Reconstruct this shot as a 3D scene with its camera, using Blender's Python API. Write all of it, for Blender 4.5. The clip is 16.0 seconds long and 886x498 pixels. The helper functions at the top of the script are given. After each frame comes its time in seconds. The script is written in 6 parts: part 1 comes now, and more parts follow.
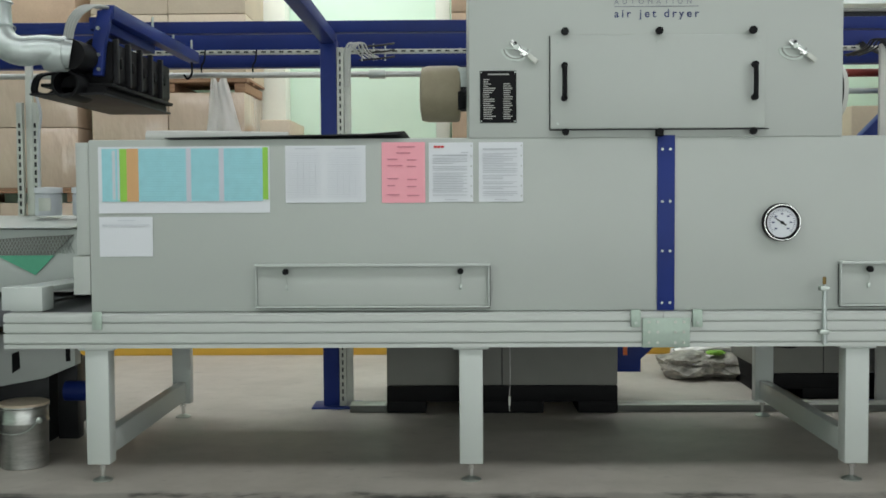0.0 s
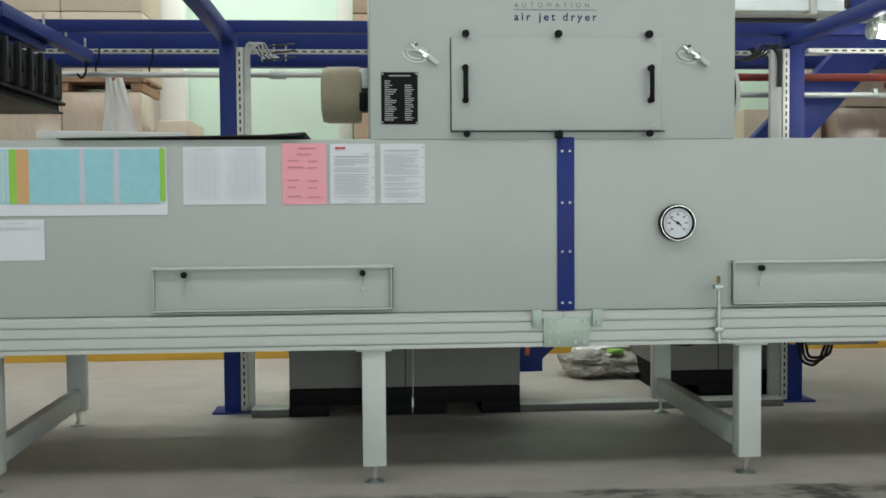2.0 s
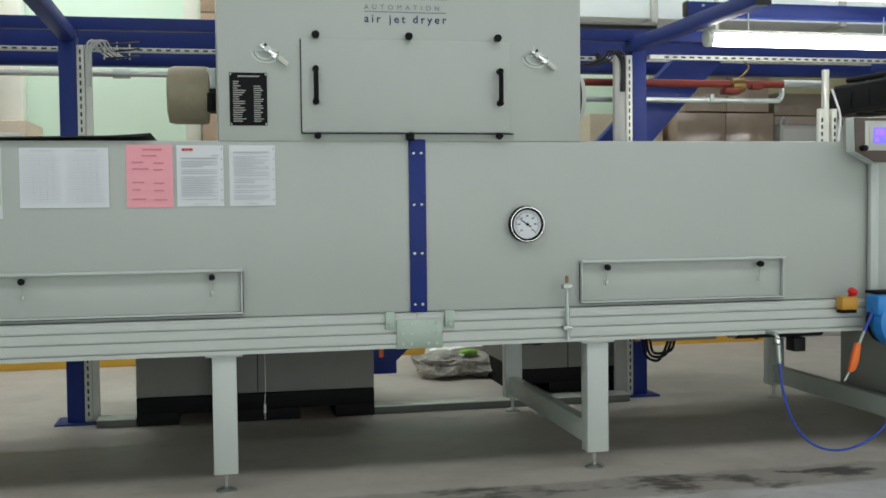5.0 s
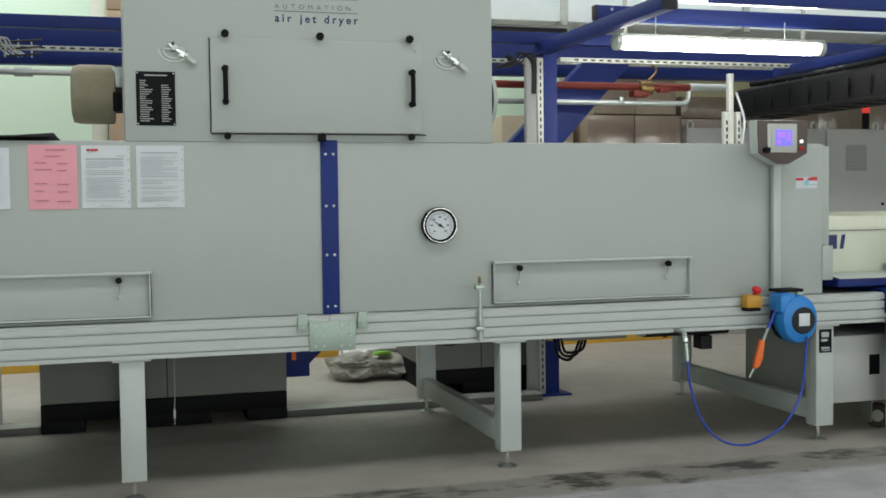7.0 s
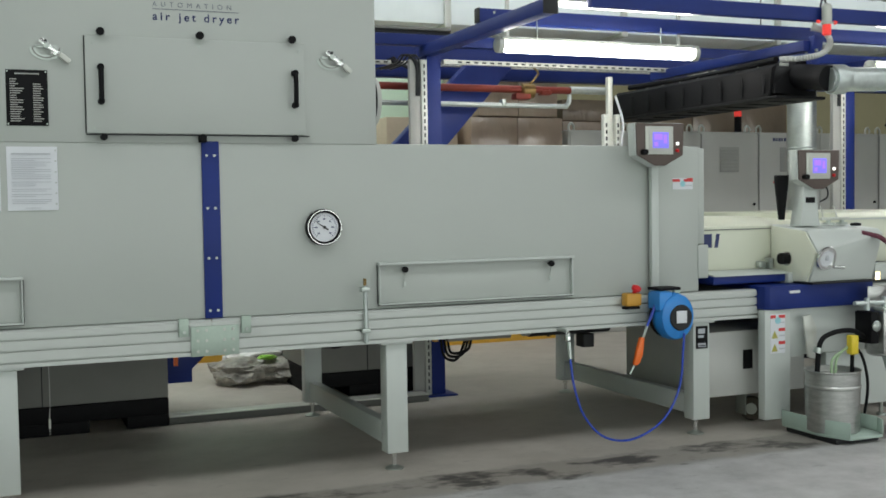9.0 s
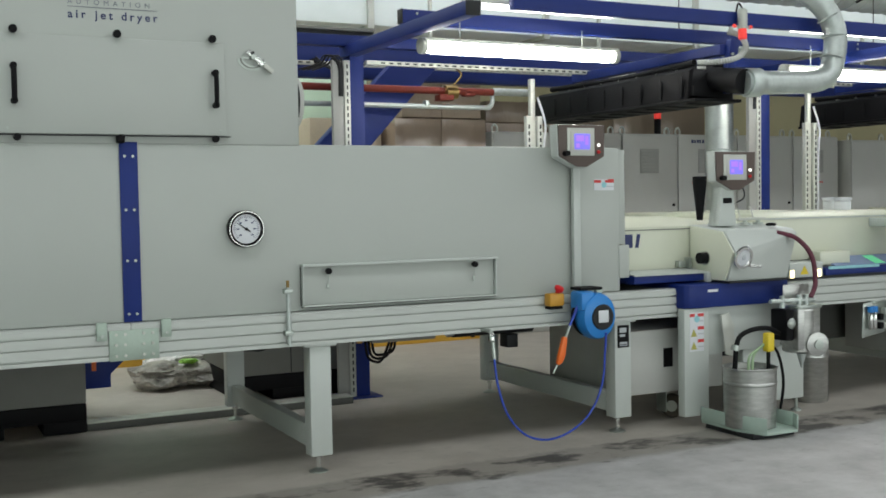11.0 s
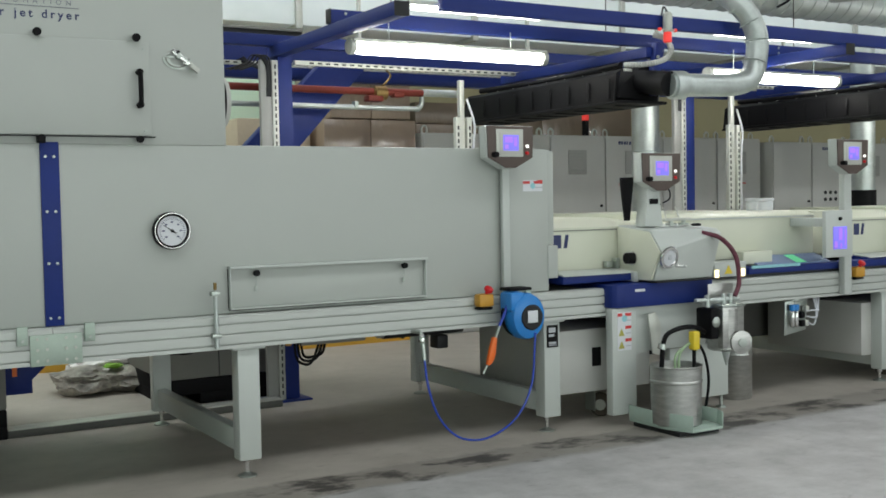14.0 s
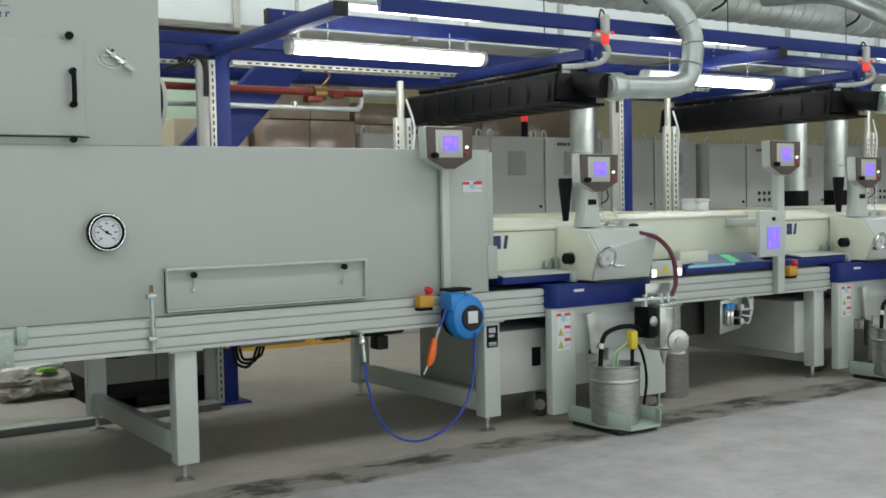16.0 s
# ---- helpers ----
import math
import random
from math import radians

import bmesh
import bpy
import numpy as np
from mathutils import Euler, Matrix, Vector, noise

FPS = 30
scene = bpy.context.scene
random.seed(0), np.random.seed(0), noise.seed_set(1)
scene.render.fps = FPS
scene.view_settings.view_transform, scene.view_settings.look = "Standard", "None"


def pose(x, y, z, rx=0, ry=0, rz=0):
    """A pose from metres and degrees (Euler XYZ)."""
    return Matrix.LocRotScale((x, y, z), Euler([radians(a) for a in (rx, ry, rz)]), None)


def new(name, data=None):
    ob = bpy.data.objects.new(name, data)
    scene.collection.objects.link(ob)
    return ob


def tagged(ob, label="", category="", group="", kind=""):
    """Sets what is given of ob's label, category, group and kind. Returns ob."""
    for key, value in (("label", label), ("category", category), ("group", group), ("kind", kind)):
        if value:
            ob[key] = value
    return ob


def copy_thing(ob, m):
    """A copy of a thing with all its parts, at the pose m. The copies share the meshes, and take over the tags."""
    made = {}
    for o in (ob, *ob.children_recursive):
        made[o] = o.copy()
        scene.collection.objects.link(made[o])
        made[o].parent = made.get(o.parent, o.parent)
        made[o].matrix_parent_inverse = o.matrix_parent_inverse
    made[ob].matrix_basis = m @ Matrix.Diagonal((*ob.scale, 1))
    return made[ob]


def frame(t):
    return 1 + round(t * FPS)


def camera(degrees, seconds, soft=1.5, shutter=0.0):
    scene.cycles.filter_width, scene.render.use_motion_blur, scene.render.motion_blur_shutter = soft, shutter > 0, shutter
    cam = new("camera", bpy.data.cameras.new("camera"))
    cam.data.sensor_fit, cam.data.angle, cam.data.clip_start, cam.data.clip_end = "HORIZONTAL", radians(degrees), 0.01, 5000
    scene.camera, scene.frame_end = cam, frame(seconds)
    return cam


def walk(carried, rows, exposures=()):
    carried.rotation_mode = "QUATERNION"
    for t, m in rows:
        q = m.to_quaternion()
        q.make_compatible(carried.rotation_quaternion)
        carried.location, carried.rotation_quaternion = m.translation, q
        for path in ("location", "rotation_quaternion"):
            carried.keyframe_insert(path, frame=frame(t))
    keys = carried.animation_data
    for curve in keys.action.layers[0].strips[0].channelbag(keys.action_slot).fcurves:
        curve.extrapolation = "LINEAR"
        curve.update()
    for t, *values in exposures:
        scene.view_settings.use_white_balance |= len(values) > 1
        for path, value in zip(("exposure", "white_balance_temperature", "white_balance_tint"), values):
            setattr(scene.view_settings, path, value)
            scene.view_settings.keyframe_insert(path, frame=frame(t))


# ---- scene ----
# ---- camera: held by hand on one spot, it pans ----
cam = camera(44.69, 16.0, soft=1.7)
EYE = 1.4257
ROWS = [
    (0.0, 0.000, 0.000, 1.4257, 0.864, -2.611, 0.306),
    (0.5, 0.002, 0.002, 1.4254, -0.666, -2.566, 0.353),
    (1.0, 0.004, 0.005, 1.4251, -1.915, -2.548, 0.365),
    (1.5, 0.006, 0.007, 1.4249, -2.799, -2.551, 0.393),
    (2.0, 0.009, 0.010, 1.4246, -4.248, -2.548, 0.407),
    (2.5, 0.011, 0.012, 1.4243, -5.841, -2.541, 0.396),
    (3.0, 0.013, 0.014, 1.4241, -7.318, -2.529, 0.434),
    (3.5, 0.015, 0.016, 1.4238, -8.623, -2.534, 0.516),
    (4.0, 0.017, 0.018, 1.4236, -9.784, -2.514, 0.549),
    (6.5, 0.026, 0.027, 1.4224, -15.354, -2.480, 0.675),
    (7.0, 0.028, 0.029, 1.4221, -16.575, -2.468, 0.686),
    (7.5, 0.030, 0.031, 1.4219, -17.905, -2.462, 0.728),
    (8.0, 0.032, 0.032, 1.4217, -19.209, -2.471, 0.761),
    (8.5, 0.034, 0.034, 1.4215, -20.945, -2.450, 0.824),
    (9.0, 0.035, 0.035, 1.4213, -22.645, -2.459, 0.898),
    (11.5, 0.044, 0.041, 1.4203, -27.439, -2.453, 0.992),
    (12.0, 0.045, 0.043, 1.4201, -28.304, -2.451, 0.997),
    (12.5, 0.047, 0.044, 1.4199, -29.094, -2.453, 1.029),
    (13.0, 0.048, 0.045, 1.4197, -29.748, -2.459, 1.052),
    (13.5, 0.050, 0.045, 1.4195, -30.138, -2.460, 1.065),
    (14.0, 0.051, 0.046, 1.4194, -30.353, -2.461, 1.072),
    (14.5, 0.053, 0.047, 1.4192, -30.881, -2.473, 1.092),
    (15.0, 0.054, 0.048, 1.4190, -31.779, -2.466, 1.096),
    (15.5, 0.056, 0.048, 1.4189, -32.715, -2.476, 1.093),
    (16.0, 0.057, 0.049, 1.4187, -33.519, -2.473, 1.126),
]
walk(cam, [(t, pose(x, y, z, 90 + pitch, roll, yaw)) for t, x, y, z, yaw, pitch, roll in ROWS],
     [(0.0, 0.0), (3.0, -0.03), (7.0, -0.10), (16.0, -0.10)])

# ---- world and light ----
world = bpy.data.worlds.new("world")
scene.world = world
world.use_nodes = True
wn = world.node_tree
sky = wn.nodes.new("ShaderNodeTexSky")
sky.sky_type, sky.sun_disc, sky.sun_elevation, sky.sun_rotation = "NISHITA", False, radians(40), radians(200)
wn.links.new(sky.outputs[0], wn.nodes["Background"].inputs[0])
wn.nodes["Background"].inputs[1].default_value = 0.1

HALL_X0, HALL_X1, HALL_Y0, HALL_Y1, HALL_Z = -9.0, 30.0, -9.0, 12.5, 5.6


def area_lamp(name, m, sx, sy, watts, colour):
    d = bpy.data.lights.new(name, "AREA")
    d.shape, d.size, d.size_y, d.energy, d.color = "RECTANGLE", sx, sy, watts, colour
    ob = new(name, d)
    ob.matrix_world = m
    return ob


# added fill lamps for assumed daylight from behind the camera and from the roof
area_lamp("front_fill", pose(7.0, HALL_Y0 + 0.1, 2.3, -90, 0, 180), 26.0, 3.4, 655, (0.97, 1.0, 1.0))
# unseen strips under the closed roof; the one at y 8 brightens the duct
for yy, watts in ((-3.0, 330), (2.6, 455), (8.0, 430)):
    area_lamp("roof_fill", pose(8.0, yy, HALL_Z - 0.12, 0, 0, 0), 30.0, 1.2, watts, (0.965, 1.0, 1.0))
# extra strip added to brighten the mint wall and the pallet bay
area_lamp("roof_fill", pose(-1.5, 10.2, HALL_Z - 0.12, 0, 0, 0), 11.0, 1.0, 235, (0.965, 1.0, 1.0))

# ---- materials ----


def nodes_of(name):
    m = bpy.data.materials.new(name)
    m.use_nodes = True
    nt = m.node_tree
    return m, nt, nt.nodes["Principled BSDF"]


def add(nt, kind, **inputs):
    n = nt.nodes.new(kind)
    for k, v in inputs.items():
        n.inputs[k.replace("_", " ")].default_value = v
    return n


def noise_tex(nt, scale, detail=4.0, rough=0.55, stretch=None):
    co = nt.nodes.new("ShaderNodeTexCoord")
    n = add(nt, "ShaderNodeTexNoise", Scale=scale, Detail=detail, Roughness=rough)
    if stretch:
        mp = nt.nodes.new("ShaderNodeMapping")
        mp.inputs["Scale"].default_value = stretch
        nt.links.new(co.outputs["Object"], mp.inputs[0])
        nt.links.new(mp.outputs[0], n.inputs["Vector"])
    else:
        nt.links.new(co.outputs["Object"], n.inputs["Vector"])
    return n


def ramp(nt, src, stops):
    r = nt.nodes.new("ShaderNodeValToRGB")
    while len(r.color_ramp.elements) < len(stops):
        r.color_ramp.elements.new(0.5)
    for e, (p, c) in zip(r.color_ramp.elements, stops):
        e.position, e.color = p, (*c, 1) if len(c) == 3 else c
    nt.links.new(src, r.inputs[0])
    return r


def surface(name, colour, rough=0.5, metal=0.0, vary=0.06, scale=3.0, fine=120.0, bump=0.02, stretch=None, spread=0.08):
    """Paint, metal, plastic or paper: a broad and a fine variation of colour, gloss and relief."""
    m, nt, b = nodes_of(name)
    n1 = noise_tex(nt, scale, 5.0, 0.6, stretch)
    n2 = noise_tex(nt, fine, 3.0, 0.6, stretch)
    lo = tuple(c * (1 - vary) for c in colour)
    hi = tuple(min(1.0, c * (1 + vary)) for c in colour)
    r = ramp(nt, n1.outputs[0], [(0.3, lo), (0.7, hi)])
    mix = nt.nodes.new("ShaderNodeMix")
    mix.data_type, mix.blend_type = "RGBA", "OVERLAY"
    mix.inputs[0].default_value = vary
    nt.links.new(r.outputs[0], mix.inputs[6])
    nt.links.new(n2.outputs[0], mix.inputs[7])
    nt.links.new(mix.outputs[2], b.inputs["Base Color"])
    rr = nt.nodes.new("ShaderNodeMapRange")
    rr.inputs["To Min"].default_value, rr.inputs["To Max"].default_value = max(0.03, rough - spread), min(1.0, rough + spread)
    nt.links.new(n1.outputs[0], rr.inputs[0])
    nt.links.new(rr.outputs[0], b.inputs["Roughness"])
    b.inputs["Metallic"].default_value = metal
    if max(colour) < 0.25:
        b.inputs["Specular IOR Level"].default_value = 0.3 if max(colour) > 0.02 else 0.16
    if bump:
        bp = nt.nodes.new("ShaderNodeBump")
        bp.inputs["Strength"].default_value, bp.inputs["Distance"].default_value = bump * 5, 0.002
        nt.links.new(n2.outputs[0], bp.inputs["Height"])
        nt.links.new(bp.outputs[0], b.inputs["Normal"])
    return m


def glow(name, colour, strength):
    m, nt, b = nodes_of(name)
    b.inputs["Base Color"].default_value = (*colour, 1)
    b.inputs["Emission Color"].default_value = (*colour, 1)
    b.inputs["Emission Strength"].default_value = strength
    return m


GREY = surface("pale_grey_powder_coat", (0.435, 0.462, 0.435), 0.42, vary=0.025, scale=1.2, fine=260, bump=0.03)
LIGHT = surface("white_grey_powder_coat", (0.52, 0.555, 0.53), 0.40, vary=0.03, scale=1.6, fine=240, bump=0.02)
CREAM = surface("cream_powder_coat", (0.66, 0.68, 0.56), 0.38, vary=0.03, scale=1.6, fine=240, bump=0.02)
RAIL = surface("anodised_aluminium", (0.50, 0.525, 0.50), 0.38, 0.15, vary=0.04, scale=2.0, fine=90, bump=0.02, stretch=(0.15, 4, 4))
# GROOVE is a darker grey that paints the shade inside a groove
GROOVE = surface("joint_shade_grey", (0.20, 0.21, 0.19), 0.6, 0.2, vary=0.1)
# near-black that stands for shade in the gaps round the access covers
GAPDARK = surface("gap_shade_black", (0.035, 0.036, 0.034), 0.7, vary=0.2, scale=14)
BLUE = surface("ultramarine_paint", (0.008, 0.024, 0.165), 0.46, vary=0.12, scale=2.5, fine=160)
BLACK = surface("black_plastic", (0.005, 0.005, 0.006), 0.62, vary=0.2, scale=8)
DARK = surface("dark_grey_steel", (0.024, 0.025, 0.027), 0.5, 0.3, vary=0.2, scale=5)
ZINC = surface("zinc_plated_steel", (0.44, 0.48, 0.45), 0.34, 0.8, vary=0.12, scale=9, fine=70)
PLATE = surface("passivated_zinc_plate", (0.38, 0.46, 0.40), 0.45, 0.35, vary=0.08, scale=9, fine=90)
CHROME = surface("polished_steel", (0.66, 0.66, 0.65), 0.2, 1.0, vary=0.08, scale=6, fine=60, spread=0.06)
STEEL = surface("brushed_pail_steel", (0.46, 0.465, 0.45), 0.33, 0.9, vary=0.18, scale=8, fine=50, bump=0.03, stretch=(1, 1, 5))
GALV = surface("galvanised_duct", (0.52, 0.565, 0.55), 0.42, 0.7, vary=0.12, scale=7, fine=40, bump=0.04)
PERF = surface("galvanised_strut", (0.53, 0.545, 0.50), 0.42, 0.35, vary=0.08, scale=6)
PAPER = surface("white_paper", (0.68, 0.70, 0.735), 0.5, vary=0.02, bump=0.01)
PINK = surface("pink_paper", (0.85, 0.36, 0.42), 0.5, vary=0.03, bump=0.01)
INK = surface("grey_print", (0.46, 0.48, 0.51), 0.7, vary=0.05, bump=0)
PALEINK = surface("pale_grey_print", (0.56, 0.58, 0.62), 0.7, vary=0.05, bump=0)
REDINK = surface("red_print", (0.62, 0.05, 0.05), 0.6, vary=0.05, bump=0)
PINKINK = surface("rose_print", (0.60, 0.22, 0.28), 0.6, vary=0.05, bump=0)
NAVYINK = surface("navy_print", (0.045, 0.055, 0.14), 0.6, vary=0.05, bump=0)
FADEDINK = surface("faded_grey_print", (0.20, 0.21, 0.24), 0.6, vary=0.05, bump=0)
CYAN = surface("cyan_print", (0.30, 0.60, 0.66), 0.6, vary=0.05, scale=20, bump=0)
DIMCYAN = surface("dim_cyan_print", (0.25, 0.52, 0.58), 0.6, vary=0.05, bump=0)
GREEN = surface("green_print", (0.28, 0.56, 0.07), 0.6, vary=0.04, bump=0)
PALEGREEN = surface("pale_green_hose", (0.36, 0.50, 0.30), 0.4, vary=0.05, scale=12)
ORANGEP = surface("orange_print", (0.62, 0.36, 0.16), 0.6, vary=0.04, bump=0)
MAUVE = surface("mauve_print", (0.55, 0.55, 0.62), 0.6, vary=0.04, bump=0)
CARD = surface("brown_cardboard", (0.50, 0.36, 0.25), 0.75, vary=0.12, scale=2.2, fine=60, bump=0.03)
PALECARD = surface("pale_cardboard", (0.60, 0.50, 0.38), 0.7, vary=0.10, scale=1.5, fine=60, bump=0.03)
WOOD = surface("pallet_wood", (0.34, 0.20, 0.12), 0.8, vary=0.22, scale=6, fine=80, bump=0.06, stretch=(1, 6, 6))
WALLM = surface("mint_wall_plaster", (0.70, 0.88, 0.74), 0.8, vary=0.03, scale=1.0, fine=50, bump=0.03)
WALLB = surface("ochre_wall_plaster", (0.42, 0.385, 0.235), 0.8, vary=0.06, scale=1.0, fine=50, bump=0.03)
WHITEP = surface("white_pillar_paint", (0.80, 0.82, 0.74), 0.7, vary=0.04, scale=2)
YELLOW = surface("yellow_guard_paint", (0.72, 0.42, 0.05), 0.5, vary=0.08, scale=3)
CEIL = surface("roof_sheet", (0.20, 0.205, 0.205), 0.7, vary=0.08, scale=1)
DUCTP = surface("pale_duct_sheet", (0.88, 0.96, 0.95), 0.35, 0.0, vary=0.06, scale=1.5, fine=30)
VENTG = surface("vent_grille_grey", (0.36, 0.365, 0.345), 0.5, vary=0.06, scale=3)
CABG = surface("cabinet_grey", (0.52, 0.525, 0.50), 0.45, vary=0.04, scale=1.5)
BINP = surface("grey_bin_plastic", (0.215, 0.213, 0.198), 0.6, vary=0.08, scale=2)
TAN = surface("tan_motor_paint", (0.34, 0.29, 0.20), 0.6, vary=0.10, scale=9)
REDP = surface("red_oxide_pipe", (0.17, 0.025, 0.016), 0.5, vary=0.15, scale=6)
BRASS = surface("brass", (0.27, 0.18, 0.07), 0.3, 0.9, vary=0.1, scale=20)
REELB = surface("sky_blue_plastic", (0.02, 0.22, 0.62), 0.32, vary=0.06, scale=8)
HOSEB = surface("blue_hose", (0.02, 0.06, 0.42), 0.35, vary=0.06, scale=12)
ORANGE = surface("orange_plastic", (0.85, 0.16, 0.02), 0.4, vary=0.05, scale=12)
REDPL = surface("red_plastic", (0.60, 0.01, 0.015), 0.35, vary=0.05, scale=12)
LABELY = surface("faded_yellow_print", (0.42, 0.40, 0.10), 0.6, vary=0.05, bump=0)
YELPL = surface("yellow_plastic", (0.72, 0.55, 0.03), 0.4, vary=0.05, scale=12)
AMBER = surface("amber_plastic", (0.55, 0.28, 0.03), 0.4, vary=0.05, scale=12)
BROWNP = surface("taupe_panel", (0.11, 0.085, 0.075), 0.45, vary=0.06, scale=8)
MAROON = surface("maroon_hose", (0.13, 0.035, 0.055), 0.4, vary=0.2, scale=30)
TRAYG = surface("grey_green_paint", (0.40, 0.50, 0.44), 0.5, vary=0.08, scale=6)
BED = surface("blue_white_glass_bed", (0.20, 0.27, 0.46), 0.15, vary=0.15, scale=4, bump=0)
BELT = surface("grey_belt", (0.10, 0.105, 0.11), 0.6, vary=0.12, scale=6)
RUBBER = surface("dark_rubber", (0.09, 0.075, 0.058), 0.7, vary=0.2, scale=12)
BAGS = surface("mottled_waste_bag", (0.36, 0.34, 0.30), 0.4, vary=0.5, scale=9, fine=40, bump=0.06)
GLOWTUBE = glow("fluorescent_tube", (1.0, 0.99, 0.93), 20.0)
SCREEN = glow("violet_screen", (0.20, 0.17, 0.80), 0.68)
SCREENP = glow("rose_screen_patch", (0.36, 0.17, 0.74), 0.66)
REDGLOW = glow("red_beacon_light", (0.85, 0.05, 0.04), 0.45)
WHITEGLOW = glow("white_indicator_light", (1.0, 1.0, 0.95), 1.4)
WARMGLOW = glow("warm_indicator_light", (1.0, 0.85, 0.45), 3.0)
GREENGLOW = glow("green_screen_light", (0.12, 0.55, 0.28), 0.45)


def film_material(name, colour):
    """Stretch film: glossy, crumpled, over what it wraps."""
    m, nt, b = nodes_of(name)
    n = noise_tex(nt, 1.6, 3.0, 0.5, (1, 1, 0.8))
    r = ramp(nt, n.outputs[0], [(0.25, tuple(c * 0.86 for c in colour)), (0.5, colour), (0.8, tuple(min(1, c * 1.12) for c in colour))])
    nt.links.new(r.outputs[0], b.inputs["Base Color"])
    b.inputs["Roughness"].default_value = 0.17
    b.inputs["Coat Weight"].default_value = 0.7
    b.inputs["Coat Roughness"].default_value = 0.12
    n2 = noise_tex(nt, 5.0, 3.0, 0.5, (1.2, 1.2, 0.6))
    bp = nt.nodes.new("ShaderNodeBump")
    bp.inputs["Strength"].default_value, bp.inputs["Distance"].default_value = 0.45, 0.06
    nt.links.new(n2.outputs[0], bp.inputs["Height"])
    nt.links.new(bp.outputs[0], b.inputs["Normal"])
    return m


FILM = film_material("film_over_cardboard", (0.56, 0.44, 0.34))
FILMD = film_material("film_over_dark_cardboard", (0.33, 0.25, 0.19))
CLEARFILM = film_material("loose_clear_film", (0.88, 0.87, 0.85))


def floor_material():
    """Concrete: a worn seam with dark stains runs along the line, smoother and bluer floor in front of it."""
    m, nt, b = nodes_of("concrete_floor")
    co = nt.nodes.new("ShaderNodeTexCoord")
    sep = nt.nodes.new("ShaderNodeSeparateXYZ")
    nt.links.new(co.outputs["Object"], sep.inputs[0])
    big = noise_tex(nt, 0.55, 6, 0.62)
    mid = noise_tex(nt, 3.5, 8, 0.68)
    fine = noise_tex(nt, 60, 4, 0.7)
    back = ramp(nt, mid.outputs[0], [(0.25, (0.40, 0.37, 0.325)), (0.55, (0.50, 0.465, 0.415)), (0.85, (0.57, 0.535, 0.48))])
    front = ramp(nt, mid.outputs[0], [(0.28, (0.35, 0.345, 0.34)), (0.52, (0.49, 0.485, 0.48)), (0.75, (0.61, 0.605, 0.60))])
    # wavering edge of the zones
    wav = nt.nodes.new("ShaderNodeMath")
    wav.operation = "MULTIPLY_ADD"
    wav.inputs[1].default_value = 0.22
    nt.links.new(mid.outputs[0], wav.inputs[0])
    nt.links.new(sep.outputs["Y"], wav.inputs[2])
    zone = nt.nodes.new("ShaderNodeMapRange")
    zone.inputs["From Min"].default_value, zone.inputs["From Max"].default_value = 4.93, 5.0
    nt.links.new(wav.outputs[0], zone.inputs[0])
    mix = nt.nodes.new("ShaderNodeMix")
    mix.data_type = "RGBA"
    nt.links.new(zone.outputs[0], mix.inputs[0])
    nt.links.new(front.outputs[0], mix.inputs[6])
    nt.links.new(back.outputs[0], mix.inputs[7])
    # stains along the seam
    band = nt.nodes.new("ShaderNodeMapRange")
    band.inputs["From Min"].default_value, band.inputs["From Max"].default_value = 0.20, 0.15
    dist = nt.nodes.new("ShaderNodeMath")
    dist.operation = "SUBTRACT"
    nt.links.new(wav.outputs[0], dist.inputs[0])
    dist.inputs[1].default_value = 5.12
    ab = nt.nodes.new("ShaderNodeMath")
    ab.operation = "ABSOLUTE"
    nt.links.new(dist.outputs[0], ab.inputs[0])
    nt.links.new(ab.outputs[0], band.inputs[0])
    st = noise_tex(nt, 2.6, 10, 0.66, (0.75, 1.2, 1))
    str_ = ramp(nt, st.outputs[0], [(0.49, (0, 0, 0)), (0.57, (1, 1, 1))])
    base = nt.nodes.new("ShaderNodeMath")
    base.operation = "MULTIPLY_ADD"
    base.inputs[1].default_value, base.inputs[2].default_value = 0.62, 0.32
    nt.links.new(str_.outputs[0], base.inputs[0])
    amount = nt.nodes.new("ShaderNodeMath")
    amount.operation = "MULTIPLY"
    nt.links.new(base.outputs[0], amount.inputs[0])
    nt.links.new(band.outputs[0], amount.inputs[1])
    mix2 = nt.nodes.new("ShaderNodeMix")
    mix2.data_type = "RGBA"
    mix2.inputs[7].default_value = (0.055, 0.051, 0.048, 1)
    nt.links.new(amount.outputs[0], mix2.inputs[0])
    nt.links.new(mix.outputs[2], mix2.inputs[6])
    # scattered scuffs and specks
    sc = noise_tex(nt, 7.0, 12, 0.8, (0.7, 1.6, 1))
    scr = ramp(nt, sc.outputs[0], [(0.57, (0, 0, 0)), (0.70, (0.6, 0.6, 0.6))])
    mix3 = nt.nodes.new("ShaderNodeMix")
    mix3.data_type = "RGBA"
    mix3.inputs[7].default_value = (0.13, 0.125, 0.12, 1)
    nt.links.new(scr.outputs[0], mix3.inputs[0])
    nt.links.new(mix2.outputs[2], mix3.inputs[6])
    # broad wear
    wear = nt.nodes.new("ShaderNodeMix")
    wear.data_type, wear.blend_type = "RGBA", "MULTIPLY"
    wear.inputs[0].default_value = 0.5
    wr = ramp(nt, big.outputs[0], [(0.3, (0.62, 0.61, 0.60)), (0.65, (1, 1, 1))])
    nt.links.new(mix3.outputs[2], wear.inputs[6])
    nt.links.new(wr.outputs[0], wear.inputs[7])
    nt.links.new(wear.outputs[2], b.inputs["Base Color"])
    rr = nt.nodes.new("ShaderNodeMapRange")
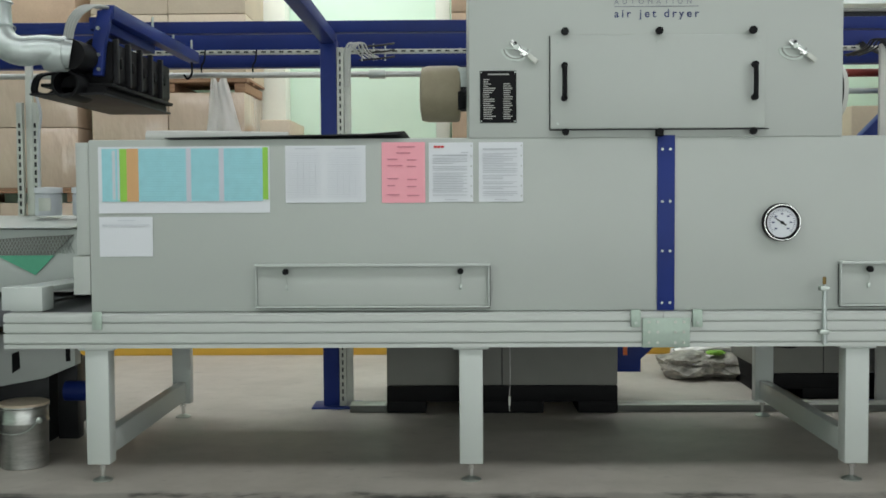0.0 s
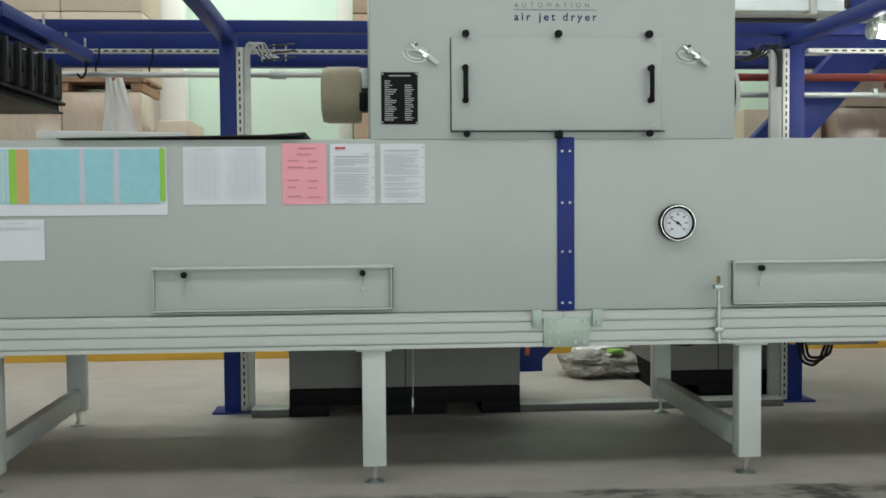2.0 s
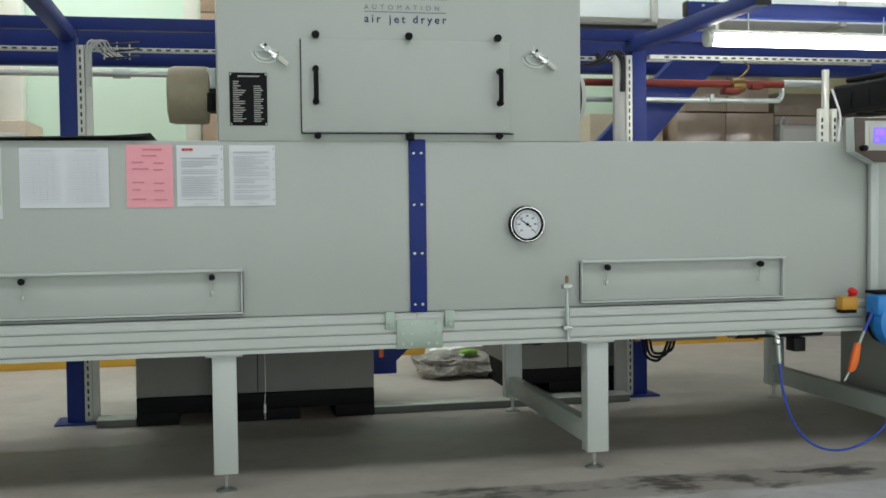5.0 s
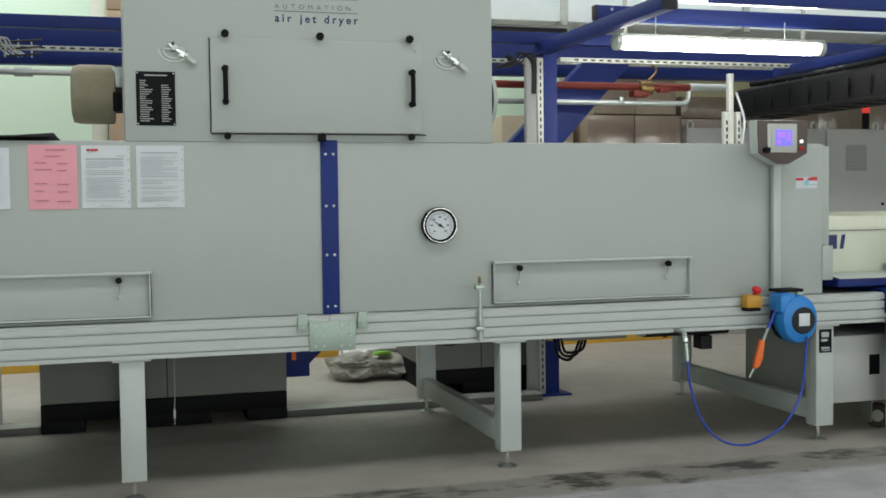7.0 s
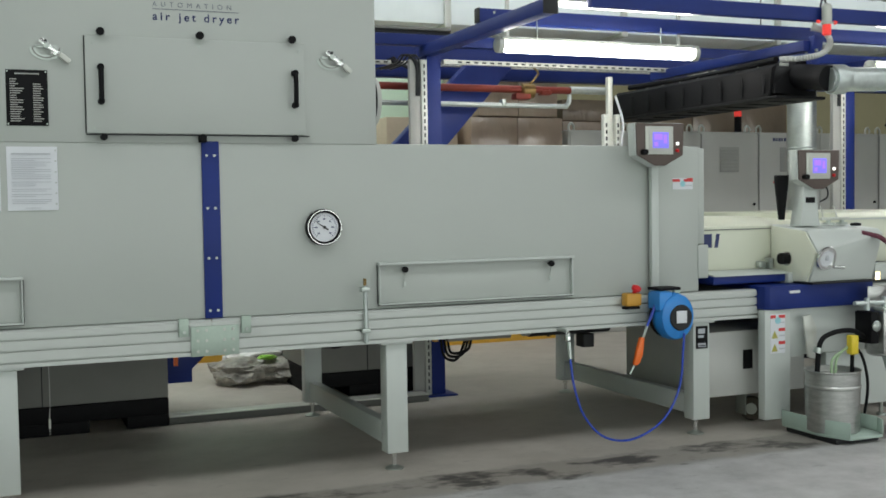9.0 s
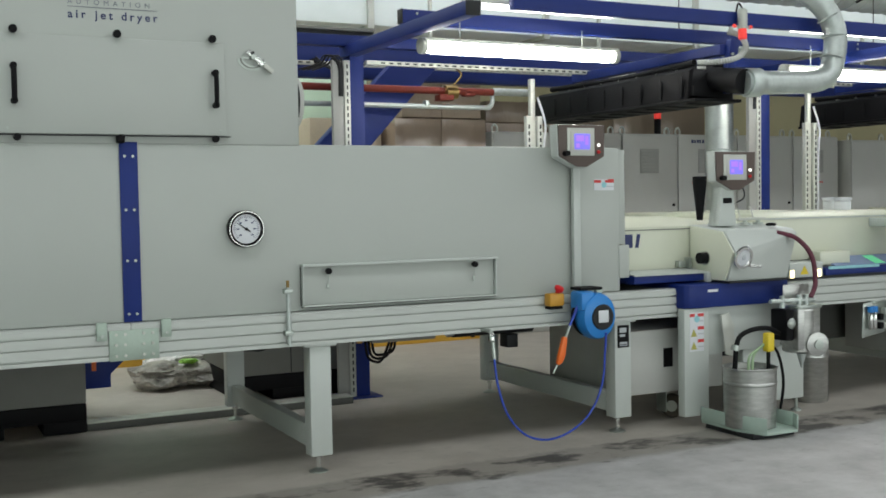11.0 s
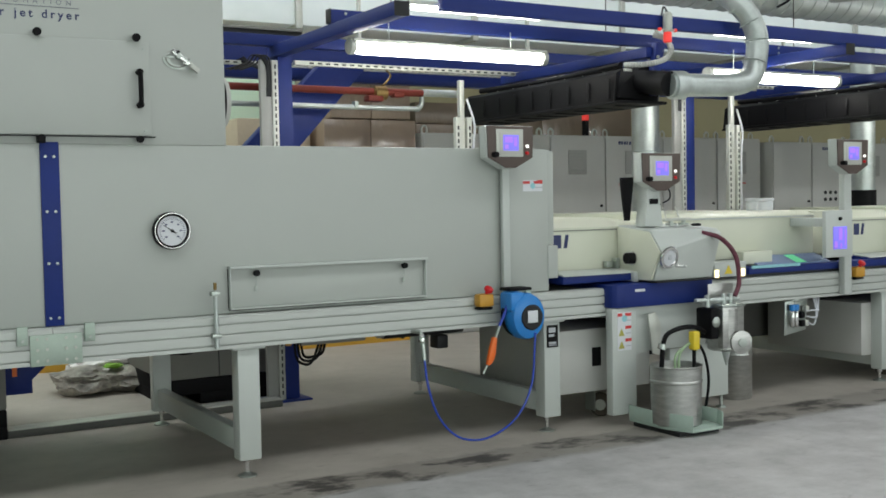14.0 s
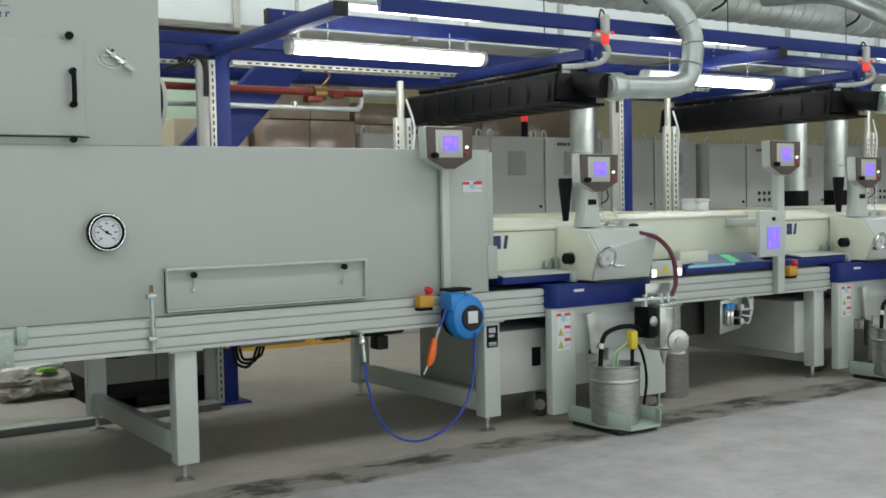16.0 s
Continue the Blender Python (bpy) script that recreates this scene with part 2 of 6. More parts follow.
    rr.inputs["To Min"].default_value, rr.inputs["To Max"].default_value = 0.42, 0.68
    nt.links.new(mid.outputs[0], rr.inputs[0])
    nt.links.new(rr.outputs[0], b.inputs["Roughness"])
    bp = nt.nodes.new("ShaderNodeBump")
    bp.inputs["Strength"].default_value, bp.inputs["Distance"].default_value = 0.25, 0.004
    nt.links.new(fine.outputs[0], bp.inputs["Height"])
    nt.links.new(bp.outputs[0], b.inputs["Normal"])
    return m


FLOOR = floor_material()

# ---- building blocks ----
BASE = {}


def mesh_of(bm, name, mat, smooth=True):
    bm.normal_update()
    me = bpy.data.meshes.new(name)
    bm.to_mesh(me)
    bm.free()
    me.materials.append(mat)
    if smooth:
        me.polygons.foreach_set("use_smooth", [True] * len(me.polygons))
        me.set_sharp_from_angle(angle=radians(35))
    return me


def thing(name, at, label, category, group=""):
    ob = new(name)
    ob.empty_display_size = 0.1
    ob.location = at
    BASE[ob] = Vector(at)
    return tagged(ob, label, category, group)


def part(name, bm, mat, parent, label=""):
    base = BASE[parent]
    bmesh.ops.translate(bm, verts=bm.verts, vec=-base)
    ob = new(name, mesh_of(bm, name, mat))
    ob.parent = parent
    BASE[ob] = base
    if label:
        tagged(ob, label)
    return ob


def solo(name, bm, mat, label="", category="", group="", kind=""):
    """A thing or a piece of the setting that is one mesh."""
    ob = new(name, mesh_of(bm, name, mat))
    BASE[ob] = Vector((0, 0, 0))
    return tagged(ob, label, category, group, kind)


def B():
    return bmesh.new()


def bx(bm, x0, x1, y0, y1, z0, z1, bev=0.0, m=None):
    r = bmesh.ops.create_cube(bm, size=1.0)
    vs = r["verts"]
    for v in vs:
        v.co = Vector(((x0 + x1) / 2 + v.co.x * (x1 - x0), (y0 + y1) / 2 + v.co.y * (y1 - y0), (z0 + z1) / 2 + v.co.z * (z1 - z0)))
    if m is not None:
        bmesh.ops.transform(bm, matrix=m, verts=vs)
    if bev:
        es = list({e for v in vs for e in v.link_edges})
        bmesh.ops.bevel(bm, geom=es, offset=bev, segments=2, profile=0.5, affect="EDGES")
    return bm


def box(x0, x1, y0, y1, z0, z1, bev=0.004):
    return bx(B(), x0, x1, y0, y1, z0, z1, bev)


def cyl(bm, p0, p1, r, seg=20, r2=None, caps=True):
    p0, p1 = Vector(p0), Vector(p1)
    d = p1 - p0
    m = Matrix.Translation((p0 + p1) / 2) @ d.to_track_quat("Z", "Y").to_matrix().to_4x4()
    bmesh.ops.create_cone(bm, cap_ends=caps, segments=seg, radius1=r, radius2=r if r2 is None else r2, depth=d.length, matrix=m)
    return bm


def smooth_path(pts, n=8):
    ps = [Vector(p) for p in pts]
    ps = [ps[0] * 2 - ps[1]] + ps + [ps[-1] * 2 - ps[-2]]
    out = []
    for i in range(1, len(ps) - 2):
        a, b, c, d = ps[i - 1:i + 3]
        for k in range(n):
            t = k / n
            out.append(0.5 * ((2 * b) + (c - a) * t + (2 * a - 5 * b + 4 * c - d) * t * t + (3 * b - a - 3 * c + d) * t ** 3))
    out.append(ps[-2])
    return out


def tube(bm, pts, r, seg=10, smooth=8):
    ps = smooth_path(pts, smooth) if smooth else [Vector(p) for p in pts]
    up = None
    rings = []
    for i, p in enumerate(ps):
        d = (ps[min(i + 1, len(ps) - 1)] - ps[max(i - 1, 0)]).normalized()
        if up is None:
            up = d.orthogonal().normalized()
        up = (up - d * up.dot(d)).normalized()
        s = d.cross(up)
        rr = r(i / (len(ps) - 1)) if callable(r) else r
        rings.append([bm.verts.new(p + (up * math.cos(a) + s * math.sin(a)) * rr) for a in (2 * math.pi * k / seg for k in range(seg))])
    for a, b in zip(rings, rings[1:]):
        for k in range(seg):
            bm.faces.new((a[k], a[(k + 1) % seg], b[(k + 1) % seg], b[k]))
    bm.faces.new(rings[0][::-1])
    bm.faces.new(rings[-1])
    return bm


def lathe(bm, prof, at, axis=(0, 0, 1), seg=28, caps=True):
    """prof: (radius, height) pairs turned round the axis at a point."""
    m = Matrix.Translation(at) @ Vector(axis).to_track_quat("Z", "Y").to_matrix().to_4x4()
    rings = []
    for r, h in prof:
        rings.append([bm.verts.new(m @ Vector((max(r, 1e-4) * math.cos(a), max(r, 1e-4) * math.sin(a), h))) for a in (2 * math.pi * k / seg for k in range(seg))])
    for a, b in zip(rings, rings[1:]):
        for k in range(seg):
            bm.faces.new((a[k], a[(k + 1) % seg], b[(k + 1) % seg], b[k]))
    if caps:
        bm.faces.new(rings[0][::-1])
        bm.faces.new(rings[-1])
    bmesh.ops.recalc_face_normals(bm, faces=bm.faces)
    return bm


def prism(bm, poly, axis, a, b, bev=0.0):
    """A polygon pushed along an axis. axis x: poly in (y, z); y: (x, z); z: (x, y)."""
    def at(u, v, w):
        return {"x": (w, u, v), "y": (u, w, v), "z": (u, v, w)}[axis]
    lo = [bm.verts.new(at(u, v, a)) for u, v in poly]
    hi = [bm.verts.new(at(u, v, b)) for u, v in poly]
    fs = [bm.faces.new(lo), bm.faces.new(hi)]
    n = len(poly)
    for k in range(n):
        fs.append(bm.faces.new((lo[k], lo[(k + 1) % n], hi[(k + 1) % n], hi[k])))
    bmesh.ops.recalc_face_normals(bm, faces=fs)
    if bev:
        es = list({e for f in fs for e in f.edges})
        bmesh.ops.bevel(bm, geom=es, offset=bev, segments=2, profile=0.5, affect="EDGES")
    return bm


def text_mesh(name, words, size, m, mat, parent=None, depth=0.001, bold=0.0, spacing=1.0):
    c = bpy.data.curves.new(name, "FONT")
    c.body, c.size, c.extrude, c.space_character, c.offset = words, size, depth, spacing, bold
    t = new("writing_source", c)
    bpy.context.view_layer.update()
    me = bpy.data.meshes.new_from_object(t.evaluated_get(bpy.context.evaluated_depsgraph_get()))
    bpy.data.objects.remove(t)
    bpy.data.curves.remove(c)
    me.materials.clear()
    me.materials.append(mat)
    me.transform(m)
    if parent is not None:
        me.transform(Matrix.Translation(-BASE[parent]))
    ob = new(name, me)
    ob.parent = parent
    return tagged(ob, kind="stuff")

# ---- the hall ----
solo("floor", bx(B(), HALL_X0 - 1, HALL_X1 + 1, HALL_Y0 - 1, HALL_Y1 + 1, -0.2, 0.0), FLOOR, "worn grey concrete floor with a dark stained seam", "floor", kind="structure")
solo("ceiling", bx(B(), HALL_X0 - 1, HALL_X1 + 1, HALL_Y0 - 1, HALL_Y1 + 1, HALL_Z, HALL_Z + 0.2), CEIL, "grey sheet roof of the hall", "ceiling", kind="structure")
solo("wall_north", bx(B(), HALL_X0 - 1, 4.6, 11.3, 11.55, 0.0, HALL_Z), WALLM, "pale mint plastered wall", "wall", kind="structure")
solo("wall_north_far", bx(B(), 4.6, HALL_X1 + 1, HALL_Y1, HALL_Y1 + 0.25, 0.0, HALL_Z), WALLB, "ochre plastered wall behind the cabinets", "wall", kind="structure")
solo("wall_step", bx(B(), 4.6, 4.8, 11.3, HALL_Y1, 0.0, HALL_Z), WALLM, "pale plastered return of the wall", "wall", kind="structure")
solo("wall_south", bx(B(), HALL_X0 - 1, HALL_X1 + 1, HALL_Y0 - 0.25, HALL_Y0, 0.0, HALL_Z), WALLM, "pale plastered wall", "wall", kind="structure")
solo("wall_west", bx(B(), HALL_X0 - 0.25, HALL_X0, HALL_Y0, HALL_Y1, 0.0, HALL_Z), WALLM, "pale plastered wall", "wall", kind="structure")
solo("wall_east", bx(B(), HALL_X1, HALL_X1 + 0.25, HALL_Y0, HALL_Y1, 0.0, HALL_Z), WALLB, "ochre plastered end wall", "wall", kind="structure")
solo("pillar", bx(B(), -0.235, -0.09, 11.14, 11.297, 0.0, HALL_Z, 0.006), WHITEP, "white painted wall pillar", "pillar", kind="structure")
solo("skirting", bx(B(), HALL_X0, 5.4, 9.88, 9.98, 0.0, 0.16, 0.004), YELLOW, "yellow painted guard along the pallet bay", "baseboard", kind="structure")

# ---- the dryer ----
FY = 5.41          # front face
RY = 5.35          # front of the rail
TOP = 1.735
RZ0, RZ1 = 0.690, 0.864

dryer = thing("conveyor_dryer", (1.0, 6.25, 0.88), "pale grey powder-coated tunnel dryer on a conveyor frame", "dryer")
bm = B()
bx(bm, -1.865, 3.60, FY, 7.05, RZ1 + 0.002, TOP, 0.006)
part("tunnel_body", bm, GREY, dryer)
part("end_panel", box(-1.935, -1.868, FY + 0.012, 7.03, 1.155, TOP - 0.012), GREY, dryer)
part("end_skirt", box(-1.955, -1.868, FY + 0.004, 7.03, 0.955, 1.15), GREY, dryer)
part("right_end_casing", box(3.604, 3.925, FY - 0.012, 7.05, RZ1 + 0.004, TOP - 0.002, 0.005), GREY, dryer)
part("right_end_panel", box(3.928, 3.985, FY + 0.012, 7.03, 1.15, TOP - 0.012), GREY, dryer)
part("right_end_skirt", box(3.918, 3.992, FY - 0.018, 7.03, 0.945, 1.145), GREY, dryer)
part("corner_post", box(3.575, 3.625, FY - 0.045, FY - 0.013, RZ1 + 0.02, 1.68, 0.004), LIGHT, dryer)
ubox = part("blower_housing", box(0.05, 1.905, FY - 0.006, 6.9, TOP - 0.003, 2.72, 0.006), GREY, dryer)

# cover on the blower housing
# thin dark strip in place of the shaded gap at the cover's left edge
part("cover_gap", bx(B(), 0.4495, 0.4545, FY - 0.012, FY - 0.0065, 1.775, 2.235), DARK, dryer)
cover = part("cover", box(0.455, 1.515, FY - 0.028, FY - 0.008, 1.775, 2.235, 0.003), GREY, dryer)
# dark bar that paints the shade below the cover's lower edge
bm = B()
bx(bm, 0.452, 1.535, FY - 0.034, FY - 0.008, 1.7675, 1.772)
part("cover_shade", bm, DARK, dryer, "dark strip standing for the shade under the cover")


def star_knob(x, z, y, parent, r=0.016):
    b = B()
    cyl(b, (x, y, z), (x, y - 0.028, z), 0.006, 10)
    n = 14
    prof = []
    for k in range(2 * n):
        a = math.pi * k / n
        rr = r * (1.0 if k % 2 else 0.84)
        prof.append((x + rr * math.cos(a), z + rr * math.sin(a)))
    prism(b, prof, "y", y - 0.05, y - 0.026)
    return part("star_knob", b, BLACK, parent)


for kx in (0.525, 0.99, 1.45):
    star_knob(kx, 2.253, FY - 0.006, dryer, 0.02)
    star_knob(kx + 0.003, 1.757, FY - 0.012, dryer, 0.018)
for sx in (0.49, 0.985, 1.485):
    for sz in (2.20, 1.80):
        part("screw", cyl(B(), (sx, FY - 0.028, sz), (sx, FY - 0.032, sz), 0.006, 8), ZINC, cover)
for hx in (0.522, 1.46):
    b = tube(B(), [(hx, FY - 0.026, 1.925), (hx, FY - 0.058, 1.932), (hx, FY - 0.066, 1.96), (hx, FY - 0.066, 2.05), (hx, FY - 0.058, 2.078), (hx, FY - 0.026, 2.085)], 0.0125, 10, 5)
    cyl(b, (hx, FY - 0.03, 1.925), (hx, FY - 0.062, 1.925), 0.016, 12)
    cyl(b, (hx, FY - 0.03, 2.085), (hx, FY - 0.062, 2.085), 0.016, 12)
    part("pull_handle", b, BLACK, dryer)


def damper_lever(x, z):
    def arc(r0, r1, y):
        out = [(x - r1 * math.cos(t), z - 0.006 - 0.8 * r1 * math.sin(t)) for t in (math.pi * k / 14 for k in range(15))]
        inn = [(x - r0 * math.cos(t), z - 0.006 - 0.8 * r0 * math.sin(t)) for t in (math.pi * k / 14 for k in range(14, -1, -1))]
        return prism(B(), out + inn, "y", FY - y - 0.004, FY - y)
    q = part("damper_scale", arc(0.046, 0.074, 0.007), ZINC, dryer, "galvanised damper scale plate")
    part("slot", arc(0.056, 0.063, 0.0115), BINP, q)
    part("spoke", box(x - 0.05, x + 0.05, FY - 0.012, FY - 0.007, z - 0.008, z + 0.006, 0.001), ZINC, q)
    lean = Matrix.Translation((x - 0.012, FY - 0.03, z + 0.016)) @ Matrix.Rotation(radians(38), 4, "Y")
    lv = part("damper_lever", bx(B(), -0.02, 0.085, -0.004, 0.004, -0.011, 0.011, 0.002, lean), CHROME, dryer, "zinc lever with a wing screw")
    part("lever_tip", bx(B(), 0.088, 0.145, -0.009, 0.009, -0.012, 0.012, 0.004, lean), PERF, lv)
    part("boss", cyl(B(), (x, FY - 0.007, z), (x, FY - 0.042, z), 0.013, 12), ZINC, lv)
    part("wing_screw", cyl(B(), (x + 0.038, FY - 0.012, z - 0.036), (x + 0.038, FY - 0.055, z - 0.036), 0.010, 6), CHROME, lv)
    part("wing", box(x + 0.018, x + 0.058, FY - 0.052, FY - 0.046, z - 0.041, z - 0.031, 0.003), CHROME, lv)
    part("shaft_end", cyl(B(), (x - 0.004, FY - 0.02, z + 0.02), (x - 0.004, FY - 0.05, z + 0.02), 0.007, 8), DARK, lv)


damper_lever(0.285, 2.178)
damper_lever(1.66, 2.175)

# type plate
plate = part("type_plate", box(0.105, 0.287, FY - 0.011, FY - 0.007, 1.808, 2.066, 0.001), BLACK, dryer, "black engraved type plate")
rnd = random.Random(4)
b = B()
bx(b, 0.145, 0.25, FY - 0.0125, FY - 0.0112, 2.045, 2.051)
for k in range(19):
    zz = 2.022 - k * 0.0107
    bx(b, 0.122, 0.122 + 0.02 + rnd.random() * 0.045, FY - 0.0125, FY - 0.0112, zz - 0.0022, zz + 0.0022)
    if k > 1:
        bx(b, 0.222, 0.222 + 0.03 + rnd.random() * 0.018, FY - 0.0125, FY - 0.0112, zz - 0.0022, zz + 0.0022)
part("engraving", b, VENTG, plate)
for sx in (0.112, 0.28):
    for sz in (1.816, 2.058):
        part("rivet", cyl(B(), (sx, FY - 0.011, sz), (sx, FY - 0.014, sz), 0.0045, 8), ZINC, plate)

FRONT = Matrix.Rotation(radians(90), 4, "X")
for word, wx in (("air", 0.772), ("jet", 0.897), ("dryer", 1.018)):
    text_mesh("lettering", word, 0.055, Matrix.Translation((wx, FY - 0.0075, 2.325)) @ FRONT, NAVYINK, dryer, 0.0006, 0.0008, 1.46)
text_mesh("lettering", "AUTOMATION", 0.034, Matrix.Translation((0.772, FY - 0.0075, 2.39)) @ FRONT, FADEDINK, dryer, 0.0006, 0.0, 2.02)
part("emblem_line", bx(B(), 0.772, 1.19, FY - 0.0088, FY - 0.0066, 2.3765, 2.3795), FADEDINK, dryer)
part("emblem_bar", bx(B(), 0.772, 1.19, FY - 0.0088, FY - 0.0066, 2.445, 2.50), NAVYINK, dryer)

# blue joint strip with bolt pairs
strip = part("joint_strip", box(0.989, 1.076, FY - 0.010, FY - 0.001, RZ1 + 0.002, 1.742, 0.002), BLUE, dryer, "ultramarine joint strip")
for z in (1.672, 1.412, 1.165, 0.905):
    for x in (1.013, 1.052):
        part("bolt", cyl(B(), (x, FY - 0.010, z), (x, FY - 0.017, z), 0.007, 6), ZINC, strip)
part("cover_latch", box(0.975, 1.012, FY - 0.05, FY - 0.012, 1.735, 1.77, 0.004), BLACK, dryer)


def access_cover(x0, x1, z0, z1, kx):
    """A shallow tray-shaped cover: a recessed panel inside a turned-out lip, with the gap shade as dark strips."""
    p = part("access_cover", bx(B(), x0, x1, FY - 0.014, FY - 0.001, z0, z1, 0.002), GREY, dryer)
    part("cover_hood", bx(B(), x0 - 0.010, x1 + 0.012, FY - 0.052, FY - 0.002, z1 - 0.004, z1 + 0.010, 0.002), LIGHT, p)
    part("cover_sill", bx(B(), x0 - 0.006, x1 + 0.008, FY - 0.040, FY - 0.002, z0 - 0.009, z0 - 0.001, 0.001), LIGHT, p)
    part("cover_edge", bx(B(), x1 + 0.001, x1 + 0.008, FY - 0.040, FY - 0.002, z0, z1 - 0.005, 0.001), LIGHT, p)
    part("cover_edge", bx(B(), x0 - 0.006, x0 - 0.001, FY - 0.034, FY - 0.002, z0, z1 - 0.005, 0.001), LIGHT, p)
    # dark strips put where the gaps round the lip lie in shade
    part("gap_strip", bx(B(), x0 - 0.0095, x0 - 0.0065, FY - 0.008, FY - 0.0005, z0 - 0.004, z1 - 0.005), GAPDARK, p)
    part("gap_strip", bx(B(), x1 + 0.0085, x1 + 0.0125, FY - 0.016, FY - 0.0005, z0 - 0.004, z1 - 0.005), GAPDARK, p)
    part("gap_strip", bx(B(), x0 - 0.006, x1 + 0.010, FY - 0.022, FY - 0.0005, z0 - 0.014, z0 - 0.0095), GAPDARK, p)
    for x in kx:
        star_knob(x, z1 - 0.030, FY - 0.012, p, 0.0165)
        b = tube(B(), [(x, FY - 0.042, z1 - 0.05), (x + 0.004, FY - 0.032, z1 - 0.075), (x + 0.002, FY - 0.030, z1 - 0.098)], 0.0018, 6, 4)
        part("key_chain", b, ZINC, p)
        b = B()
        bx(b, x - 0.006, x + 0.009, FY - 0.034, FY - 0.028, z1 - 0.124, z1 - 0.098, 0.002)
        part("key", b, ZINC, p)
    return p


access_cover(-1.018, 0.142, 0.896, 1.100, (-0.87, 0.004))
access_cover(1.902, 3.046, 0.896, 1.102, (2.034, 2.908))

# thermometer
G = Vector((1.60, FY, 1.305))
gauge = part("thermometer", lathe(B(), [(0.088, 0.0), (0.094, 0.012), (0.094, 0.04), (0.088, 0.048), (0.076, 0.048), (0.074, 0.038), (0.0, 0.038)], G, (0, -1, 0), 40), BLACK, dryer, "round dial thermometer with a black rim")
part("rim", lathe(B(), [(0.0895, 0.046), (0.0895, 0.0495), (0.0862, 0.0495), (0.0862, 0.046), (0.0895, 0.046)], G, (0, -1, 0), 40, False), CHROME, gauge)
part("dial_face", lathe(B(), [(0.075, 0.0385), (0.075, 0.0395), (0.0, 0.0395)], G, (0, -1, 0), 40), PAPER, gauge)
b = B()
for k in range(31):
    a = radians(225 - 270 * k / 30)
    lo = 0.052 if k % 5 == 0 else 0.058
    u = Vector((math.cos(a), 0, math.sin(a)))
    cyl(b, G + u * lo + Vector((0, -0.0402, 0)), G + u * 0.067 + Vector((0, -0.0402, 0)), 0.0011, 4)
for k in range(7):
    a = radians(225 - 45 * k)
    u = Vector((math.cos(a), 0, math.sin(a)))
    c = G + u * 0.043
    bx(b, c.x - 0.006, c.x + 0.006, G.y - 0.0406, G.y - 0.0398, c.z - 0.0035, c.z + 0.0035)
part("dial_marks", b, NAVYINK, gauge)
b = B()
u = Vector((math.cos(radians(147)), 0, math.sin(radians(147))))
cyl(b, G - u * 0.024 + Vector((0, -0.042, 0)), G + u * 0.058 + Vector((0, -0.042, 0)), 0.0035, 6, 0.0008)
cyl(b, G + Vector((0, -0.04, 0)), G + Vector((0, -0.0445, 0)), 0.008, 12)
part("pointer", b, BLACK, gauge)

# folded dark sheet lying on the tunnel top
b = B()
prism(b, [(-1.47, TOP + 0.004), (-0.30, TOP + 0.018), (-0.27, TOP + 0.034), (-0.45, TOP + 0.022), (-1.47, TOP + 0.008)], "y", FY - 0.03, 6.2)
solo("dark_sheet", b, DARK, "thin dark sheet lying on the dryer top", "sheet")
b = tube(B(), [(-1.66, 5.75, TOP + 0.034), (-1.45, 5.72, TOP + 0.036), (-1.2, 5.7, TOP + 0.034), (-0.9, 5.7, TOP + 0.032)], lambda q: 0.033 - 0.012 * q, 14)
solo("rolled_cloth", b, CABG, "rolled grey cloth lying on the dryer top", "roll")

# ---- conveyor frame ----
frame_thing = thing("roller_conveyor", (1.0, 6.2, 0.0), "long pale aluminium conveyor frame on adjustable legs", "conveyor frame")


def rail_run(x0, x1, y, parent):
    """Aluminium profile with three long grooves, facing the operator."""
    d = 0.020
    gz = [0.714, 0.768, 0.819]
    poly = [(y + 0.09, RZ0), (y, RZ0)]
    for g in gz:
        poly += [(y, g - 0.0046), (y + d, g - 0.0046), (y + d, g + 0.0046), (y, g + 0.0046)]
    poly += [(y, RZ1 - 0.012), (y + 0.012, RZ1), (y + 0.09, RZ1)]
    return part("rail", prism(B(), poly, "x", x0, x1), RAIL, parent)


rail_run(-2.29, 1.01, RY, frame_thing)
rail_run(1.013, 4.345, RY, frame_thing)
b = B()
bx(b, -2.29, 4.345, 7.0, 7.09, RZ0, RZ1)
part("back_rail", b, RAIL, frame_thing)
part("belt", bx(B(), -2.29, 4.40, RY + 0.10, 6.99, 0.79, 0.856), BELT, frame_thing)
for x in (-1.2, -0.2, 0.8, 1.6, 2.6, 3.4):
    part("cross_member", bx(B(), x - 0.04, x + 0.04, RY + 0.09, 7.0, RZ0 + 0.004, 0.789), DARK, frame_thing)


def leg_pair(x, parent, w=0.118, zt=RZ0, back=7.09, beam=True):
    for y0, y1, yf in ((5.375, 5.475, 5.44), (back - 0.08, back, back - 0.04)):
        b = B()
        bx(b, x - w / 2, x + w / 2, y0, y1, 0.095, zt - 0.014, 0.005)
        l = part("leg", b, LIGHT, parent)
        part("head_plate", bx(B(), x - w / 2 - 0.03, x + w / 2 + 0.03, y0 - 0.01, y1, zt - 0.0135, zt - 0.001, 0.002), LIGHT, l)
        b = B()
        cyl(b, (x, yf, 0.012), (x, yf, 0.10), 0.012, 10)
        cyl(b, (x, yf, 0.07), (x, yf, 0.084), 0.02, 6)
        part("threaded_stud", b, CHROME, l)
        part("foot", lathe(B(), [(0.05, 0.0), (0.05, 0.006), (0.03, 0.014), (0.015, 0.022), (0.0, 0.022)], (x, yf, 0.0), seg=20), ZINC, l)
    if beam:
        part("cross_beam", bx(B(), x - 0.03, x + 0.03, 5.477, back - 0.082, 0.118, 0.238, 0.004), LIGHT, parent)


